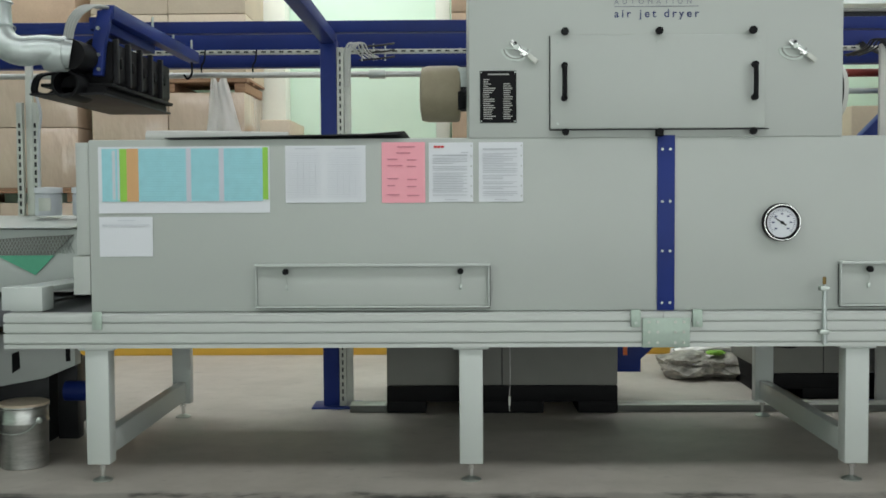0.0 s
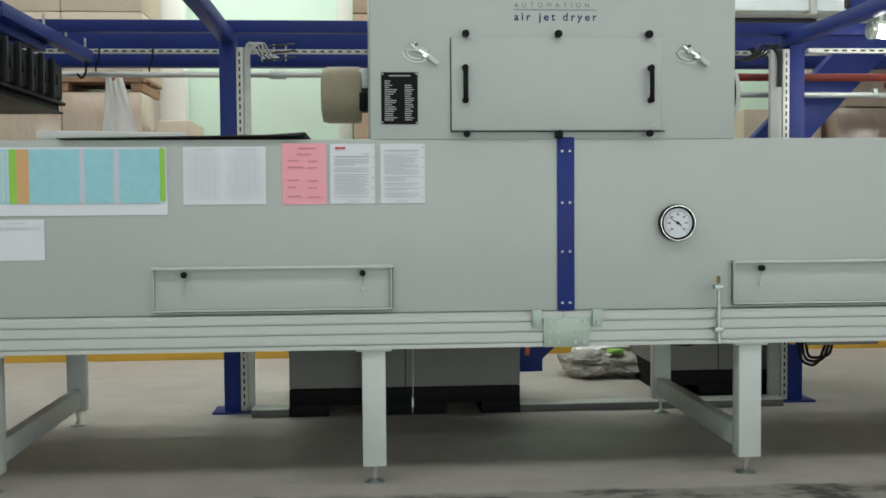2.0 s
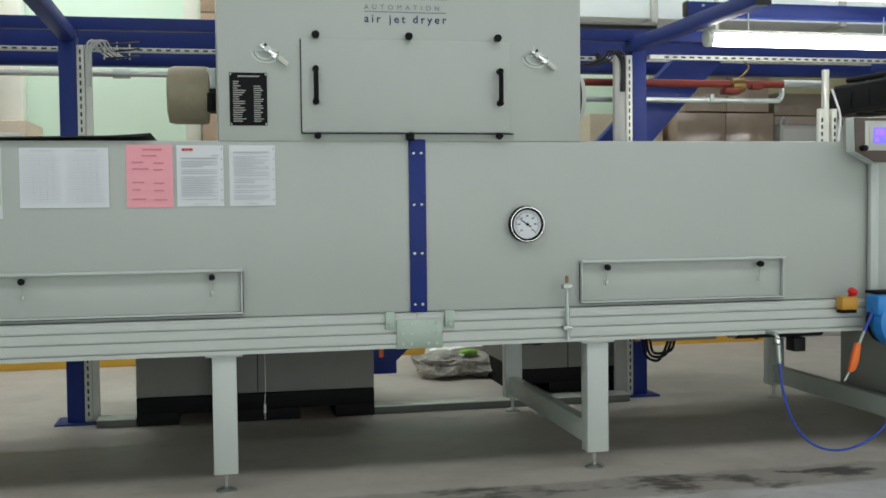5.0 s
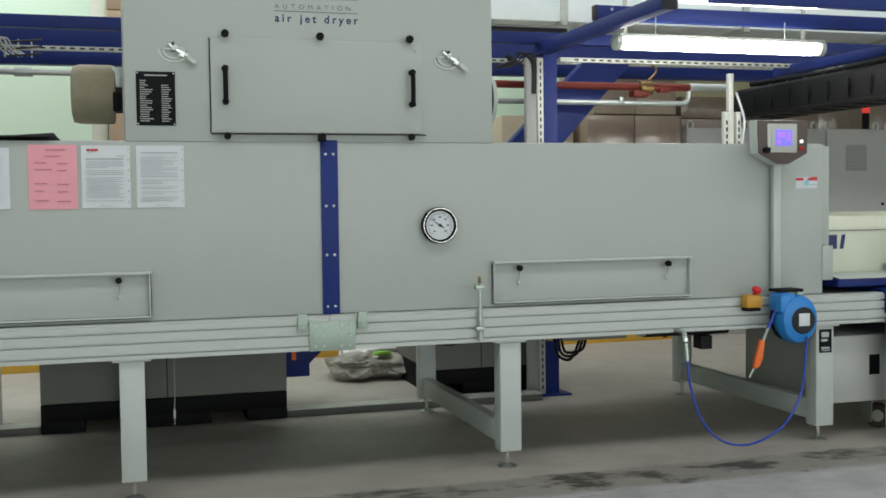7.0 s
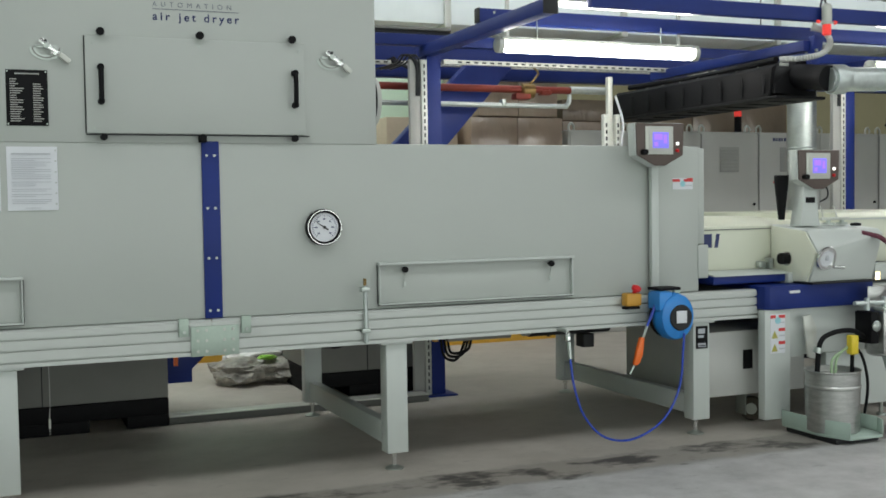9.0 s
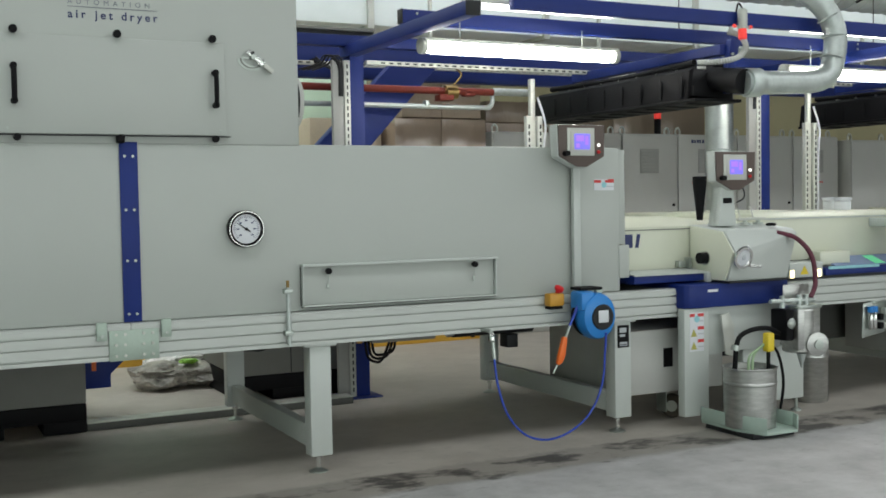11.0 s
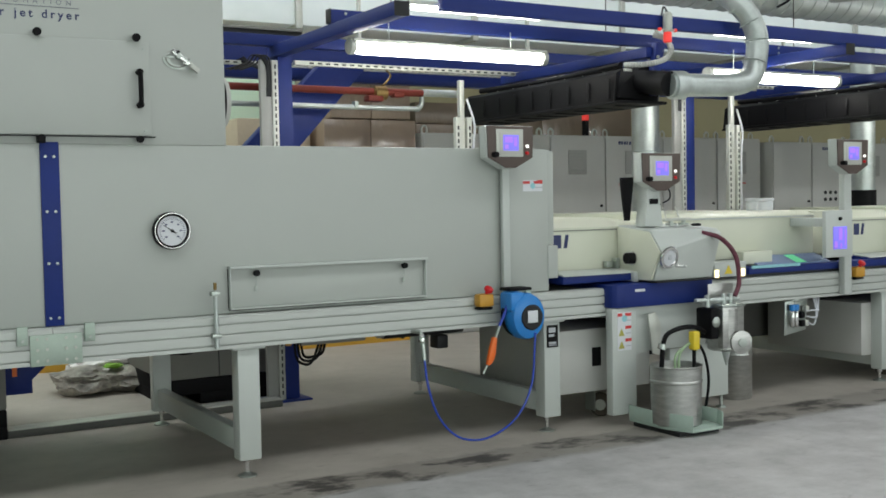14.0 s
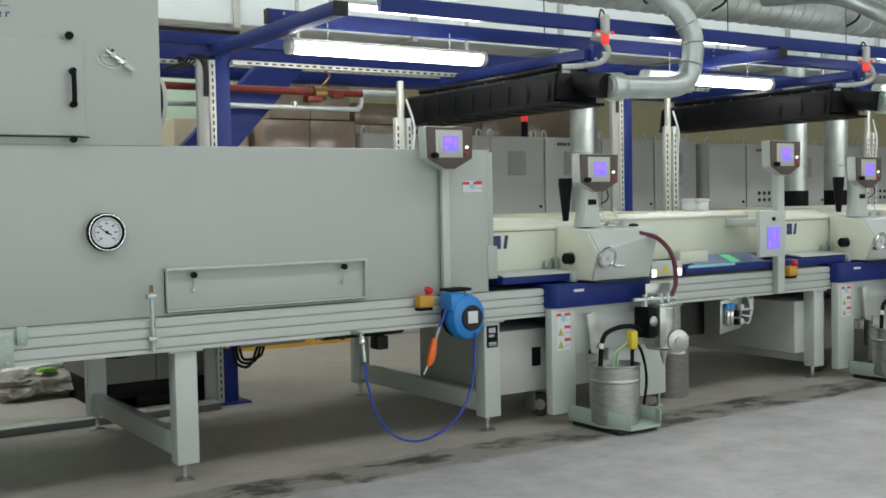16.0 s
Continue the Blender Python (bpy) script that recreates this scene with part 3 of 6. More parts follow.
for lx, bm_ in ((-1.832, True), (0.055, False), (1.983, True), (3.926, True)):
    leg_pair(lx, frame_thing, beam=bm_)

# splice plate and clamps
spl = part("splice_plate", box(0.906, 1.141, RY - 0.012, RY - 0.001, 0.688, 0.835, 0.002), PLATE, frame_thing, "zinc splice plate with twelve bolts")
for z in (0.815, 0.765, 0.712):
    for x in (0.938, 0.981, 1.068, 1.111):
        part("bolt", cyl(B(), (x, RY - 0.012, z), (x, RY - 0.018, z), 0.0075, 8), PERF, spl)
for x0 in (0.848, 1.153):
    cl = part("clamp", box(x0, x0 + 0.048, RY - 0.022, RY - 0.002, 0.79, 0.878, 0.003), PLATE, frame_thing)
    part("bolt", cyl(B(), (x0 + 0.024, RY - 0.022, 0.812), (x0 + 0.024, RY - 0.03, 0.812), 0.0075, 8), ZINC, cl)
part("clamp_plate", box(-1.84, -1.79, RY - 0.008, RY - 0.001, 0.785, 0.875, 0.002), PLATE, frame_thing)
rod = part("drain_pipe", cyl(B(), (1.802, RY - 0.022, 0.70), (1.798, RY - 0.022, 1.0), 0.012, 12), GALV, frame_thing)
part("pipe_tip", cyl(B(), (1.798, RY - 0.022, 1.0), (1.798, RY - 0.022, 1.036), 0.009, 8), BRASS, rod)
for z in (0.765, 0.98):
    part("pipe_clip", box(1.775, 1.82, RY - 0.04, RY - 0.001, z - 0.012, z + 0.012, 0.002), ZINC, rod)

# ---- columns and overhead steel ----
CY = 7.35


def steel_column(x, side):
    c = thing("steel_column", (x, CY + 0.08, 0.0), "ultramarine steel column with a perforated galvanised strut", "column", "blue steel columns")

    def sx(a, b):
        return (x + a, x + b) if side > 0 else (x - b, x - a)
    part("shaft", box(x - 0.055, x + 0.055, CY, CY + 0.14, 0.012, 2.52, 0.004), BLUE, c)
    part("base_plate", box(*sx(-0.13, 0.20), CY - 0.06, CY + 0.2, 0.0, 0.012, 0.002), BLUE, c)
    st = part("strut", box(*sx(0.058, 0.105), CY - 0.012, CY + 0.03, 0.014, 2.46, 0.002), PERF, c, "galvanised perforated strut")
    b = B()
    for k in range(48):
        z = 0.05 + k * 0.05
        bx(b, *sx(0.075, 0.086), CY - 0.0135, CY - 0.011, z, z + 0.03)
    tagged(part("slot_row", b, DARK, st), kind="stuff")
    part("cable_duct", box(*sx(0.107, 0.15 if side > 0 else 0.19), CY - 0.004, CY + 0.035, 0.014, 2.46, 0.002), PERF if side > 0 else VENTG, c)
    for k, (dx, r) in enumerate(((0.03, 0.007), (0.06, 0.006), (0.09, 0.008), (0.115, 0.005))):
        xx = x + side * (0.11 + dx * 0.3)
        part("cable", tube(B(), [(xx, CY - 0.01, 2.2), (xx, CY - 0.012, 2.4), (xx + side * dx * 0.5, CY - 0.02, 2.475), (xx + side * (0.03 + dx * 0.6), CY + 0.02, 2.49), (xx + side * (0.05 + dx * 0.7), CY + 0.08, 2.44), (xx + side * (0.08 + dx), CY + 0.3, 2.42)], r, 8, 5), CABG if side > 0 else DARK, c)
    if side > 0:
        # open end of a wire tray that carries the cables off
        for dz in (0.0, 0.045, 0.09):
            part("tray_wire", tube(B(), [(x + 0.20, CY + 0.12, 2.39 + dz), (x + 0.36, CY + 0.10, 2.40 + dz), (x + 0.44, CY + 0.16, 2.42 + dz)], 0.007, 6, 4), DARK, c)
        for dx in (0.22, 0.30, 0.38):
            part("tray_rung", cyl(B(), (x + dx, CY + 0.11, 2.385), (x + dx, CY + 0.12, 2.50), 0.006, 6), ZINC, c)
    return c


for x, side in ((-0.885, 1), (3.03, -1), (6.93, -1)):
    steel_column(x, side)

steel = thing("overhead_steel_frame", (3.0, 7.4, 2.52), "ultramarine overhead steel frame carried by the columns", "steel frame")


def beam(x0, x1, y0, y1, z0, z1, name="beam", mat=None):
    return part(name, box(x0, x1, y0, y1, z0, z1, 0.004), mat or BLUE, steel)


# arms towards the operator's side, on the columns
for ax, y0 in ((-0.885, 5.58), (2.995, 5.50), (6.92, 5.60), (10.9, 5.6)):
    beam(ax - 0.045, ax + 0.045, y0, 7.49, 2.49, 2.572, "arm")
    part("end_cap", box(ax - 0.048, ax + 0.048, y0 - 0.006, y0 - 0.001, 2.487, 2.574, 0.001), DARK, steel)
# long beams, left and right of the dryer housing
beam(-8.0, -0.84, 5.66, 5.72, 2.574, 2.645)
beam(-8.0, -0.84, 6.03, 6.10, 2.574, 2.645)
beam(3.36, 24.0, 5.66, 5.72, 2.574, 2.665)
beam(2.95, 24.0, 6.36, 6.43, 2.574, 2.665)
part("beam_end", box(2.944, 2.949, 6.357, 6.433, 2.576, 2.668, 0.001), DARK, steel)
for x in (3.02, 6.95, 10.93):
    for dz in (2.60, 2.64):
        part("bolt", cyl(B(), (x + 0.03, 6.36, dz), (x + 0.03, 6.352, dz), 0.009, 6), ZINC, steel)
beam(-8.0, 24.0, 7.36, 7.44, 2.565, 2.645)
beam(-8.0, 24.0, 8.10, 8.20, 2.54, 2.69)
beam(-8.0, 24.0, 8.55, 8.66, 2.48, 2.585)
pr = part("perforated_channel", box(-8.0, 24.0, 8.04, 8.085, 2.515, 2.545, 0.002), PERF, steel, "galvanised perforated channel")
b = B()
for k in range(260):
    x = -4.0 + k * 0.065
    bx(b, x, x + 0.035, 8.0385, 8.0405, 2.524, 2.536)
tagged(part("slot_row", b, DARK, pr), kind="stuff")
pr = part("perforated_channel", box(3.09, 10.5, 7.30, 7.345, 2.43, 2.462, 0.002), PERF, steel, "galvanised perforated channel")
b = B()
for k in range(110):
    x = 3.2 + k * 0.065
    bx(b, x, x + 0.035, 7.2985, 7.3005, 2.440, 2.452)
tagged(part("slot_row", b, DARK, pr), kind="stuff")
for x in (3.66, 5.2, 6.6, 8.2, 9.8):
    part("hanger", bx(B(), x - 0.012, x + 0.012, 7.40, 7.425, 2.646, 3.01), PERF, steel)
for x in (3.4, 5.2, 7.2, 8.8):
    part("hanger_wire", cyl(B(), (x, 6.395, 2.66), (x, 6.395, 3.3), 0.004, 6), DARK, steel)
part("stringer", prism(B(), [(2.37, 1.35), (2.84, 1.35), (3.90, 2.50), (3.50, 2.50)], "y", 7.80, 7.92, 0.004), BLUE, steel)
part("low_bracket", prism(B(), [(1.10, 0.21), (1.27, 0.21), (1.27, 0.30), (1.40, 0.42), (1.10, 0.42)], "y", 7.55, 7.70, 0.003), BLUE, steel)
part("bracket_tag", bx(B(), 1.145, 1.175, 7.542, 7.548, 0.33, 0.40), ORANGE, steel)

# hanging rail on the left bay, with hooks
hr = thing("hanging_rail", (-1.95, 7.0, 2.45), "blue hanging rail with small hooks", "rail")
part("bar", box(-1.985, -1.915, 6.02, 7.98, 2.44, 2.52, 0.004), BLUE, hr)
for y in (6.9, 7.4, 7.9):
    part("eye_bolt", cyl(B(), (-1.95, y, 2.52), (-1.95, y, 2.60), 0.008, 8), ZINC, hr)
part("hook", tube(B(), [(-1.95, 7.9, 2.44), (-1.95, 7.9, 2.36), (-1.98, 7.9, 2.32), (-2.01, 7.9, 2.35)], 0.008, 8), BLACK, hr)

# conduits and pipes behind
cd = thing("conduit", (-1.2, 8.0, 2.35), "grey steel conduit running along the frame", "pipe")
part("pipe", cyl(B(), (-4.5, 8.0, 2.355), (0.3, 8.0, 2.355), 0.022, 12), STEEL, cd)
part("coupling", cyl(B(), (-0.66, 8.0, 2.355), (-0.54, 8.0, 2.355), 0.034, 12), ZINC, cd)
for x in (-1.9, -1.52):
    part("hook", tube(B(), [(x, 8.0, 2.33), (x, 7.99, 2.42), (x + 0.02, 7.99, 2.46), (x + 0.03, 7.99, 2.54)], 0.007, 6), BLACK, cd)
gp = thing("gas_pipe", (3.5, 7.6, 2.3), "red gas pipe with a brass valve", "pipe")
part("pipe", cyl(B(), (1.95, 7.6, 2.295), (4.30, 7.6, 2.295), 0.028, 14), REDP, gp)
part("pipe_end", cyl(B(), (4.30, 7.6, 2.30), (4.62, 7.6, 2.30), 0.03, 14), GALV, gp)
vb = part("valve", lathe(B(), [(0.03, -0.06), (0.055, -0.05), (0.055, 0.05), (0.03, 0.06)], (3.92, 7.6, 2.285), (1, 0, 0), 16), BRASS, gp)
part("valve_body", box(3.80, 3.93, 7.55, 7.65, 2.215, 2.265, 0.012), REDP, vb)
part("flexible_lead", tube(B(), [(3.93, 7.6, 2.33), (3.97, 7.58, 2.37), (4.0, 7.57, 2.43), (3.9, 7.57, 2.5)], 0.008, 8), BRASS, vb)
part("red_fitting", box(4.03, 4.12, 7.56, 7.64, 2.255, 2.29, 0.008), REDP, gp)
cp = thing("conduit", (3.5, 7.6, 2.17), "grey steel conduit bent up at its end", "pipe")
part("pipe", tube(B(), [(1.95, 7.62, 2.172), (3.0, 7.62, 2.172), (4.15, 7.62, 2.172), (4.27, 7.62, 2.18), (4.305, 7.62, 2.22), (4.305, 7.62, 2.29)], 0.02, 10, 6), GALV, cp)
part("clip", box(3.70, 3.73, 7.59, 7.65, 2.165, 2.215, 0.002), ZINC, cp)

# box added to fill the dark underside of a walkway below the duct
cc = thing("dark_cable_box", (2.9, 8.8, 2.72), "dark box with cables, added for a dark underside below the air duct", "cable channel")
part("channel", box(1.95, 3.75, 8.70, 8.95, 2.76, 2.90, 0.006), DARK, cc)
part("lid", box(1.95, 3.75, 8.69, 8.96, 2.903, 2.93, 0.003), BINP, cc)
for x in (2.3, 3.5):
    part("hanger", box(x, x + 0.03, 8.80, 8.83, 2.586, 2.759, 0.002), DARK, cc)
for k in range(3):
    part("cable", tube(B(), [(2.75 + 0.05 * k, 8.69, 2.80), (2.8 + 0.06 * k, 8.5, 2.78), (2.9 + 0.05 * k, 8.3, 2.62 + 0.02 * k), (2.98, 7.9, 2.5), (2.95, 7.5, 2.4)], 0.012, 8), BLACK, cc)

# ---- fluorescent lamps ----


def strip_lamp(x0, x1, y, z, h=0.105):
    l = thing("fluorescent_lamp", ((x0 + x1) / 2, y, z), "lit fluorescent lamp in a clear tube housing", "lamp", "fluorescent lamps")
    part("tray", box(x0 + 0.02, x1 - 0.02, y - 0.055, y + 0.055, z + h * 0.55, z + h * 0.75, 0.004), PERF, l)
    b = B()
    lathe(b, [(0.0, 0.0), (h * 0.42, 0.006), (h * 0.47, 0.03), (h * 0.47, x1 - x0 - 0.13), (h * 0.42, x1 - x0 - 0.106), (0.0, x1 - x0 - 0.10)], (x0 + 0.05, y, z + h * 0.3), (1, 0, 0), 18)
    part("diffuser", b, GLOWTUBE, l, "glowing white diffuser")
    for xe in (x0, x1 - 0.05):
        part("end_cap", lathe(B(), [(h * 0.40, 0.0), (h * 0.52, 0.008), (h * 0.52, 0.042), (h * 0.40, 0.05)], (xe, y, z + h * 0.3), (1, 0, 0), 16), PERF, l)
    for xe in (x0 + 0.3, x1 - 0.3):
        part("hanger", cyl(B(), (xe, y, z + h * 0.7), (xe, y, 2.60), 0.004, 6), ZINC, l)


strip_lamp(3.06, 4.62, 6.36, 2.405)
strip_lamp(6.17, 7.70, 6.36, 2.362)
strip_lamp(9.2, 10.75, 6.36, 2.385)
for x0, x1 in ((3.24, 4.23), (5.76, 6.80), (8.5, 9.5)):
    l = thing("tube_lamp", ((x0 + x1) / 2, 5.86, 2.61), "slim lit fluorescent tube on a batten", "lamp", "tube lamps")
    part("batten", box(x0, x1, 5.84, 5.88, 2.632, 2.66, 0.003), PERF, l)
    part("tube", cyl(B(), (x0 + 0.02, 5.86, 2.615), (x1 - 0.02, 5.86, 2.615), 0.016, 12), GLOWTUBE, l)

# ---- ducts overhead ----
for x in (3.84, 7.52, 11.2, 14.88, 18.56):
    solo("duct_hanger", box(x - 0.01, x + 0.01, 9.2, 9.7, 3.96, HALL_Z - 0.001, 0.002), PERF, "steel hanger strap of the air duct", "hanger", "duct hangers")
rd = thing("rectangular_duct", (13.0, 9.5, 3.02), "pale sheet-metal rectangular air duct with flanged joints", "duct")
x = 2.0
while x < 25:
    part("duct_section", box(x + 0.004, x + 1.836, 9.0, 9.9, 3.02, 3.95, 0.003), DUCTP, rd)
    part("flange", box(x - 0.03, x + 0.03, 8.965, 9.93, 2.985, 3.98, 0.003), PERF, rd)
    x += 1.84
b = B()
sp = thing("spiral_duct", (14.0, 7.4, 3.0), "round galvanised spiral duct with seams", "duct")
rings = [(0.235, 0.0)]
k = 0
while rings[-1][1] < 17.5:
    h = 0.0 + 0.16 * (k + 1)
    rings += [(0.235, h - 0.012), (0.242, h - 0.006), (0.235, h)]
    k += 1
part("pipe", lathe(B(), rings, (5.9, 7.3, 3.36), (1, 0, 0), 32), GALV, sp)
for x in (7.9, 9.9, 12.0):
    part("hanger", tube(B(), [(x - 0.1, 7.12, 3.16), (x, 7.05, 3.24), (x + 0.05, 7.03, 3.40), (x + 0.1, 7.1, 3.56)], 0.012, 8), BLACK, sp)
ct = thing("cable_tray", (13.0, 6.9, 2.87), "wire mesh cable tray", "cable tray")
for y in (6.80, 6.98):
    part("side_wire", cyl(B(), (7.4, y, 2.90), (22.0, y, 2.90), 0.008, 6), ZINC, ct)
b = B()
for k in range(90):
    x = 7.5 + k * 0.11
    tube(b, [(x, 6.80, 2.90), (x, 6.81, 2.86), (x, 6.97, 2.86), (x, 6.98, 2.90)], 0.005, 5, 2)
tagged(part("cross_wires", b, ZINC, ct), kind="stuff")

# ---- flash dryers hanging over the line ----


UNDERG = surface("dull_grey_panel", (0.12, 0.122, 0.112), 0.6, vary=0.15, scale=2)
RIBK = surface("charcoal_rib_plastic", (0.018, 0.018, 0.020), 0.5, vary=0.2, scale=8)


def flash_dryer(x, full, y0=5.62, y1=8.1):
    f = thing("flash_dryer", (x, 6.9, 2.1), "black ribbed hot-air unit with a galvanised pipe, hung from steel", "hot-air unit", "hanging hot-air units")
    zb = 2.085
    part("body", prism(B(), [(x - 0.20, zb + 0.02), (x + 0.12, zb), (x + 0.14, zb + 0.03), (x + 0.14, zb + 0.235), (x + 0.02, zb + 0.255), (x - 0.19, zb + 0.09)], "y", y0 + 0.12, y1, 0.006), BLACK, f)
    n = int((y1 - y0 - 0.14) / 0.225)
    for k in range(n):
        y = y0 + 0.14 + k * 0.225
        part("side_rib", box(x - 0.232, x - 0.226, y + 0.05, y + 0.075, zb + 0.02, zb + 0.15, 0.002), BLACK, f)
        part("vane", box(x - 0.17, x + 0.10, y + 0.06, y + 0.085, zb - 0.030, zb - 0.023, 0.003), BLACK, f)
        part("clip", box(x - 0.12, x - 0.05, y + 0.02, y + 0.034, zb + 0.205, zb + 0.225, 0.002), PERF, f)
        part("rib", box(x + 0.135, x + 0.165, y, y + 0.035, zb + 0.005, zb + 0.255, 0.003), RIBK, f)
        part("bump", lathe(B(), [(0.035, 0.0), (0.03, 0.012), (0.0, 0.016)], (x + 0.14, y + 0.13, zb + 0.13), (1, 0, 0), 14), BLACK, f)
    part("side_plate", prism(B(), [(x - 0.225, zb), (x - 0.205, zb), (x - 0.16, zb + 0.215), (x - 0.20, zb + 0.19)], "y", y0 + 0.15, y1, 0.003), BLACK, f)
    part("cable", tube(B(), [(x - 0.12, y0 + 0.2, zb + 0.25), (x - 0.1, (y0 + y1) / 2, zb + 0.235), (x - 0.11, y1 - 0.1, zb + 0.25)], 0.022, 8), BLACK, f)
    part("bottom_plate", box(x - 0.24, x + 0.16, y0 + 0.05, y1, zb - 0.022, zb - 0.002, 0.004), BLACK, f)
    if not full:
        part("inlet", lathe(B(), [(0.062, 0.12), (0.062, 0.0), (0.076, 0.0), (0.080, 0.02), (0.080, 0.3), (0.06, 0.3)], (x - 0.05, y0 - 0.10, zb - 0.02), (0, 1, 0), 24), BLACK, f)
        part("lower_shell", prism(B(), [(x - 0.20, zb - 0.064), (x + 0.13, zb - 0.064), (x + 0.13, zb - 0.024), (x - 0.14, zb - 0.024)], "y", y0 + 0.02, y1 - 0.05, 0.004), BLACK, f)
        part("apron", box(x - 0.26, x + 0.15, y0 - 0.06, y1 - 0.02, zb - 0.078, zb - 0.066, 0.003), RIBK, f)
        for k in range(3):
            part("supply_cable", tube(B(), [(x - 0.16 - 0.012 * k, y0 + 0.1, zb + 0.06), (x - 0.215 - 0.012 * k, y0 + 0.0, zb + 0.03), (x - 0.235 - 0.012 * k, y0 - 0.02, zb - 0.05), (x - 0.225 - 0.01 * k, y0 + 0.06, zb - 0.066)], 0.009, 8, 5), BLACK, f)
    part("collar", cyl(B(), (x + 0.0, y0 - 0.16, zb + (0.09 if full else 0.13)), (x, y0 + 0.16, zb + 0.14), 0.082, 20), BLACK, f)
    part("bracket", prism(B(), [(x + 0.05, zb + 0.04), (x + 0.10, zb + 0.04), (x + 0.115, zb + 0.2), (x + 0.16, zb + 0.40), (x + 0.08, zb + 0.40), (x + 0.045, zb + 0.2)], "y", y0 + 0.06, y0 + 0.11, 0.004), BLUE, f)
    if full:
        # ribbed hose that curls up beside the bracket
        arc = smooth_path([(x - 0.16, y0 + 0.12, zb + 0.24), (x - 0.05, y0 + 0.02, zb + 0.24), (x + 0.07, y0 - 0.02, zb + 0.27), (x + 0.135, y0 - 0.02, zb + 0.34), (x + 0.12, y0 + 0.02, zb + 0.42), (x + 0.07, y0 + 0.08, zb + 0.45)], 16)
        part("hose", tube(B(), arc, lambda q: 0.019 + 0.004 * math.sin(q * 260), 10, 0), CABG, f, "grey ribbed cable hose")
    else:
        for k, dx in enumerate((0.0, 0.025, 0.05, 0.075)):
            part("hose", tube(B(), [(x - 0.10 + dx * 0.5, y0 + 0.02, zb + 0.18), (x - 0.06 + dx * 0.6, y0 + 0.0, zb + 0.33), (x + 0.02 + dx * 0.8, y0 + 0.0, zb + 0.41), (x + 0.10 + dx * 0.6, y0 + 0.12, zb + 0.42)], 0.009, 8, 5), CABG, f)
    for dz in (0.075, 0.155, 0.30):
        part("bolt", cyl(B(), (x + 0.085, y0 + 0.06, zb + dz), (x + 0.085, y0 + 0.046, zb + dz), 0.011, 6), ZINC, f)
    part("support_arm", box(x + 0.02, x + 0.10, y0 + 0.1, y1 - 0.2, zb + 0.30, zb + 0.37, 0.004), BLUE, f)
    # galvanised pipe
    zp = zb - 0.045
    pts = [(x + 0.0, y0 - 0.14, zp + 0.13 if full else zb + 0.13)]
    if full:
        pts += [(x + 0.30, y0 - 0.14, zp + 0.14), (x + 0.62, y0 - 0.14, zp + 0.16), (x + 0.78, y0 - 0.13, zp + 0.23), (x + 0.845, y0 - 0.12, zb + 0.36), (x + 0.840, y0 - 0.11, zb + 0.50), (x + 0.78, y0 - 0.08, zb + 0.63), (x + 0.67, y0 - 0.02, zb + 0.74), (x + 0.58, y0 + 0.2, zb + 0.90), (x + 0.56, y0 + 0.7, zb + 1.14), (x + 0.56, y0 + 1.45, zb + 1.24)]
    else:
        pts += [(x - 0.12, y0 - 0.18, zb + 0.15), (x - 0.24, y0 - 0.22, zb + 0.14), (x - 0.33, y0 - 0.22, zb + 0.19), (x - 0.37, y0 - 0.2, zb + 0.30), (x - 0.365, y0 - 0.2, zb + 0.5), (x - 0.34, y0 - 0.1, zb + 0.8)]
    gpz = part("pipe", tube(B(), pts, 0.078, 20, 7), GALV, f, "galvanised air pipe")
    d = -1 if not full else 1
    part("hose_clamp", lathe(B(), [(0.090, 0.0), (0.095, 0.008), (0.095, 0.10), (0.090, 0.11), (0.08, 0.11)], (x + d * 0.02, y0 - 0.145, (zp if full else zb) + 0.13), (d, 0, 0.04), 24), GALV, gpz)
    if full:
        part("band", lathe(B(), [(0.080, -0.012), (0.090, -0.006), (0.090, 0.006), (0.080, 0.012)], Vector(pts[8]).lerp(Vector(pts[7]), 0.6), Vector(pts[8]) - Vector(pts[7]), 22, False), BLACK, gpz, "black clamping band")
    for k in range(4, len(pts)):
        a, c = Vector(pts[k - 1]), Vector(pts[k])
        part("pipe_seam", lathe(B(), [(0.079, -0.006), (0.085, 0.0), (0.079, 0.006)], a.lerp(c, 0.5), c - a, 20, False), GALV, gpz)
    return f


flash_dryer(-2.08, False, 5.93, 7.25)
flash_dryer(4.98, True, 5.62, 7.72)
flash_dryer(7.93, True, 5.62, 7.72)


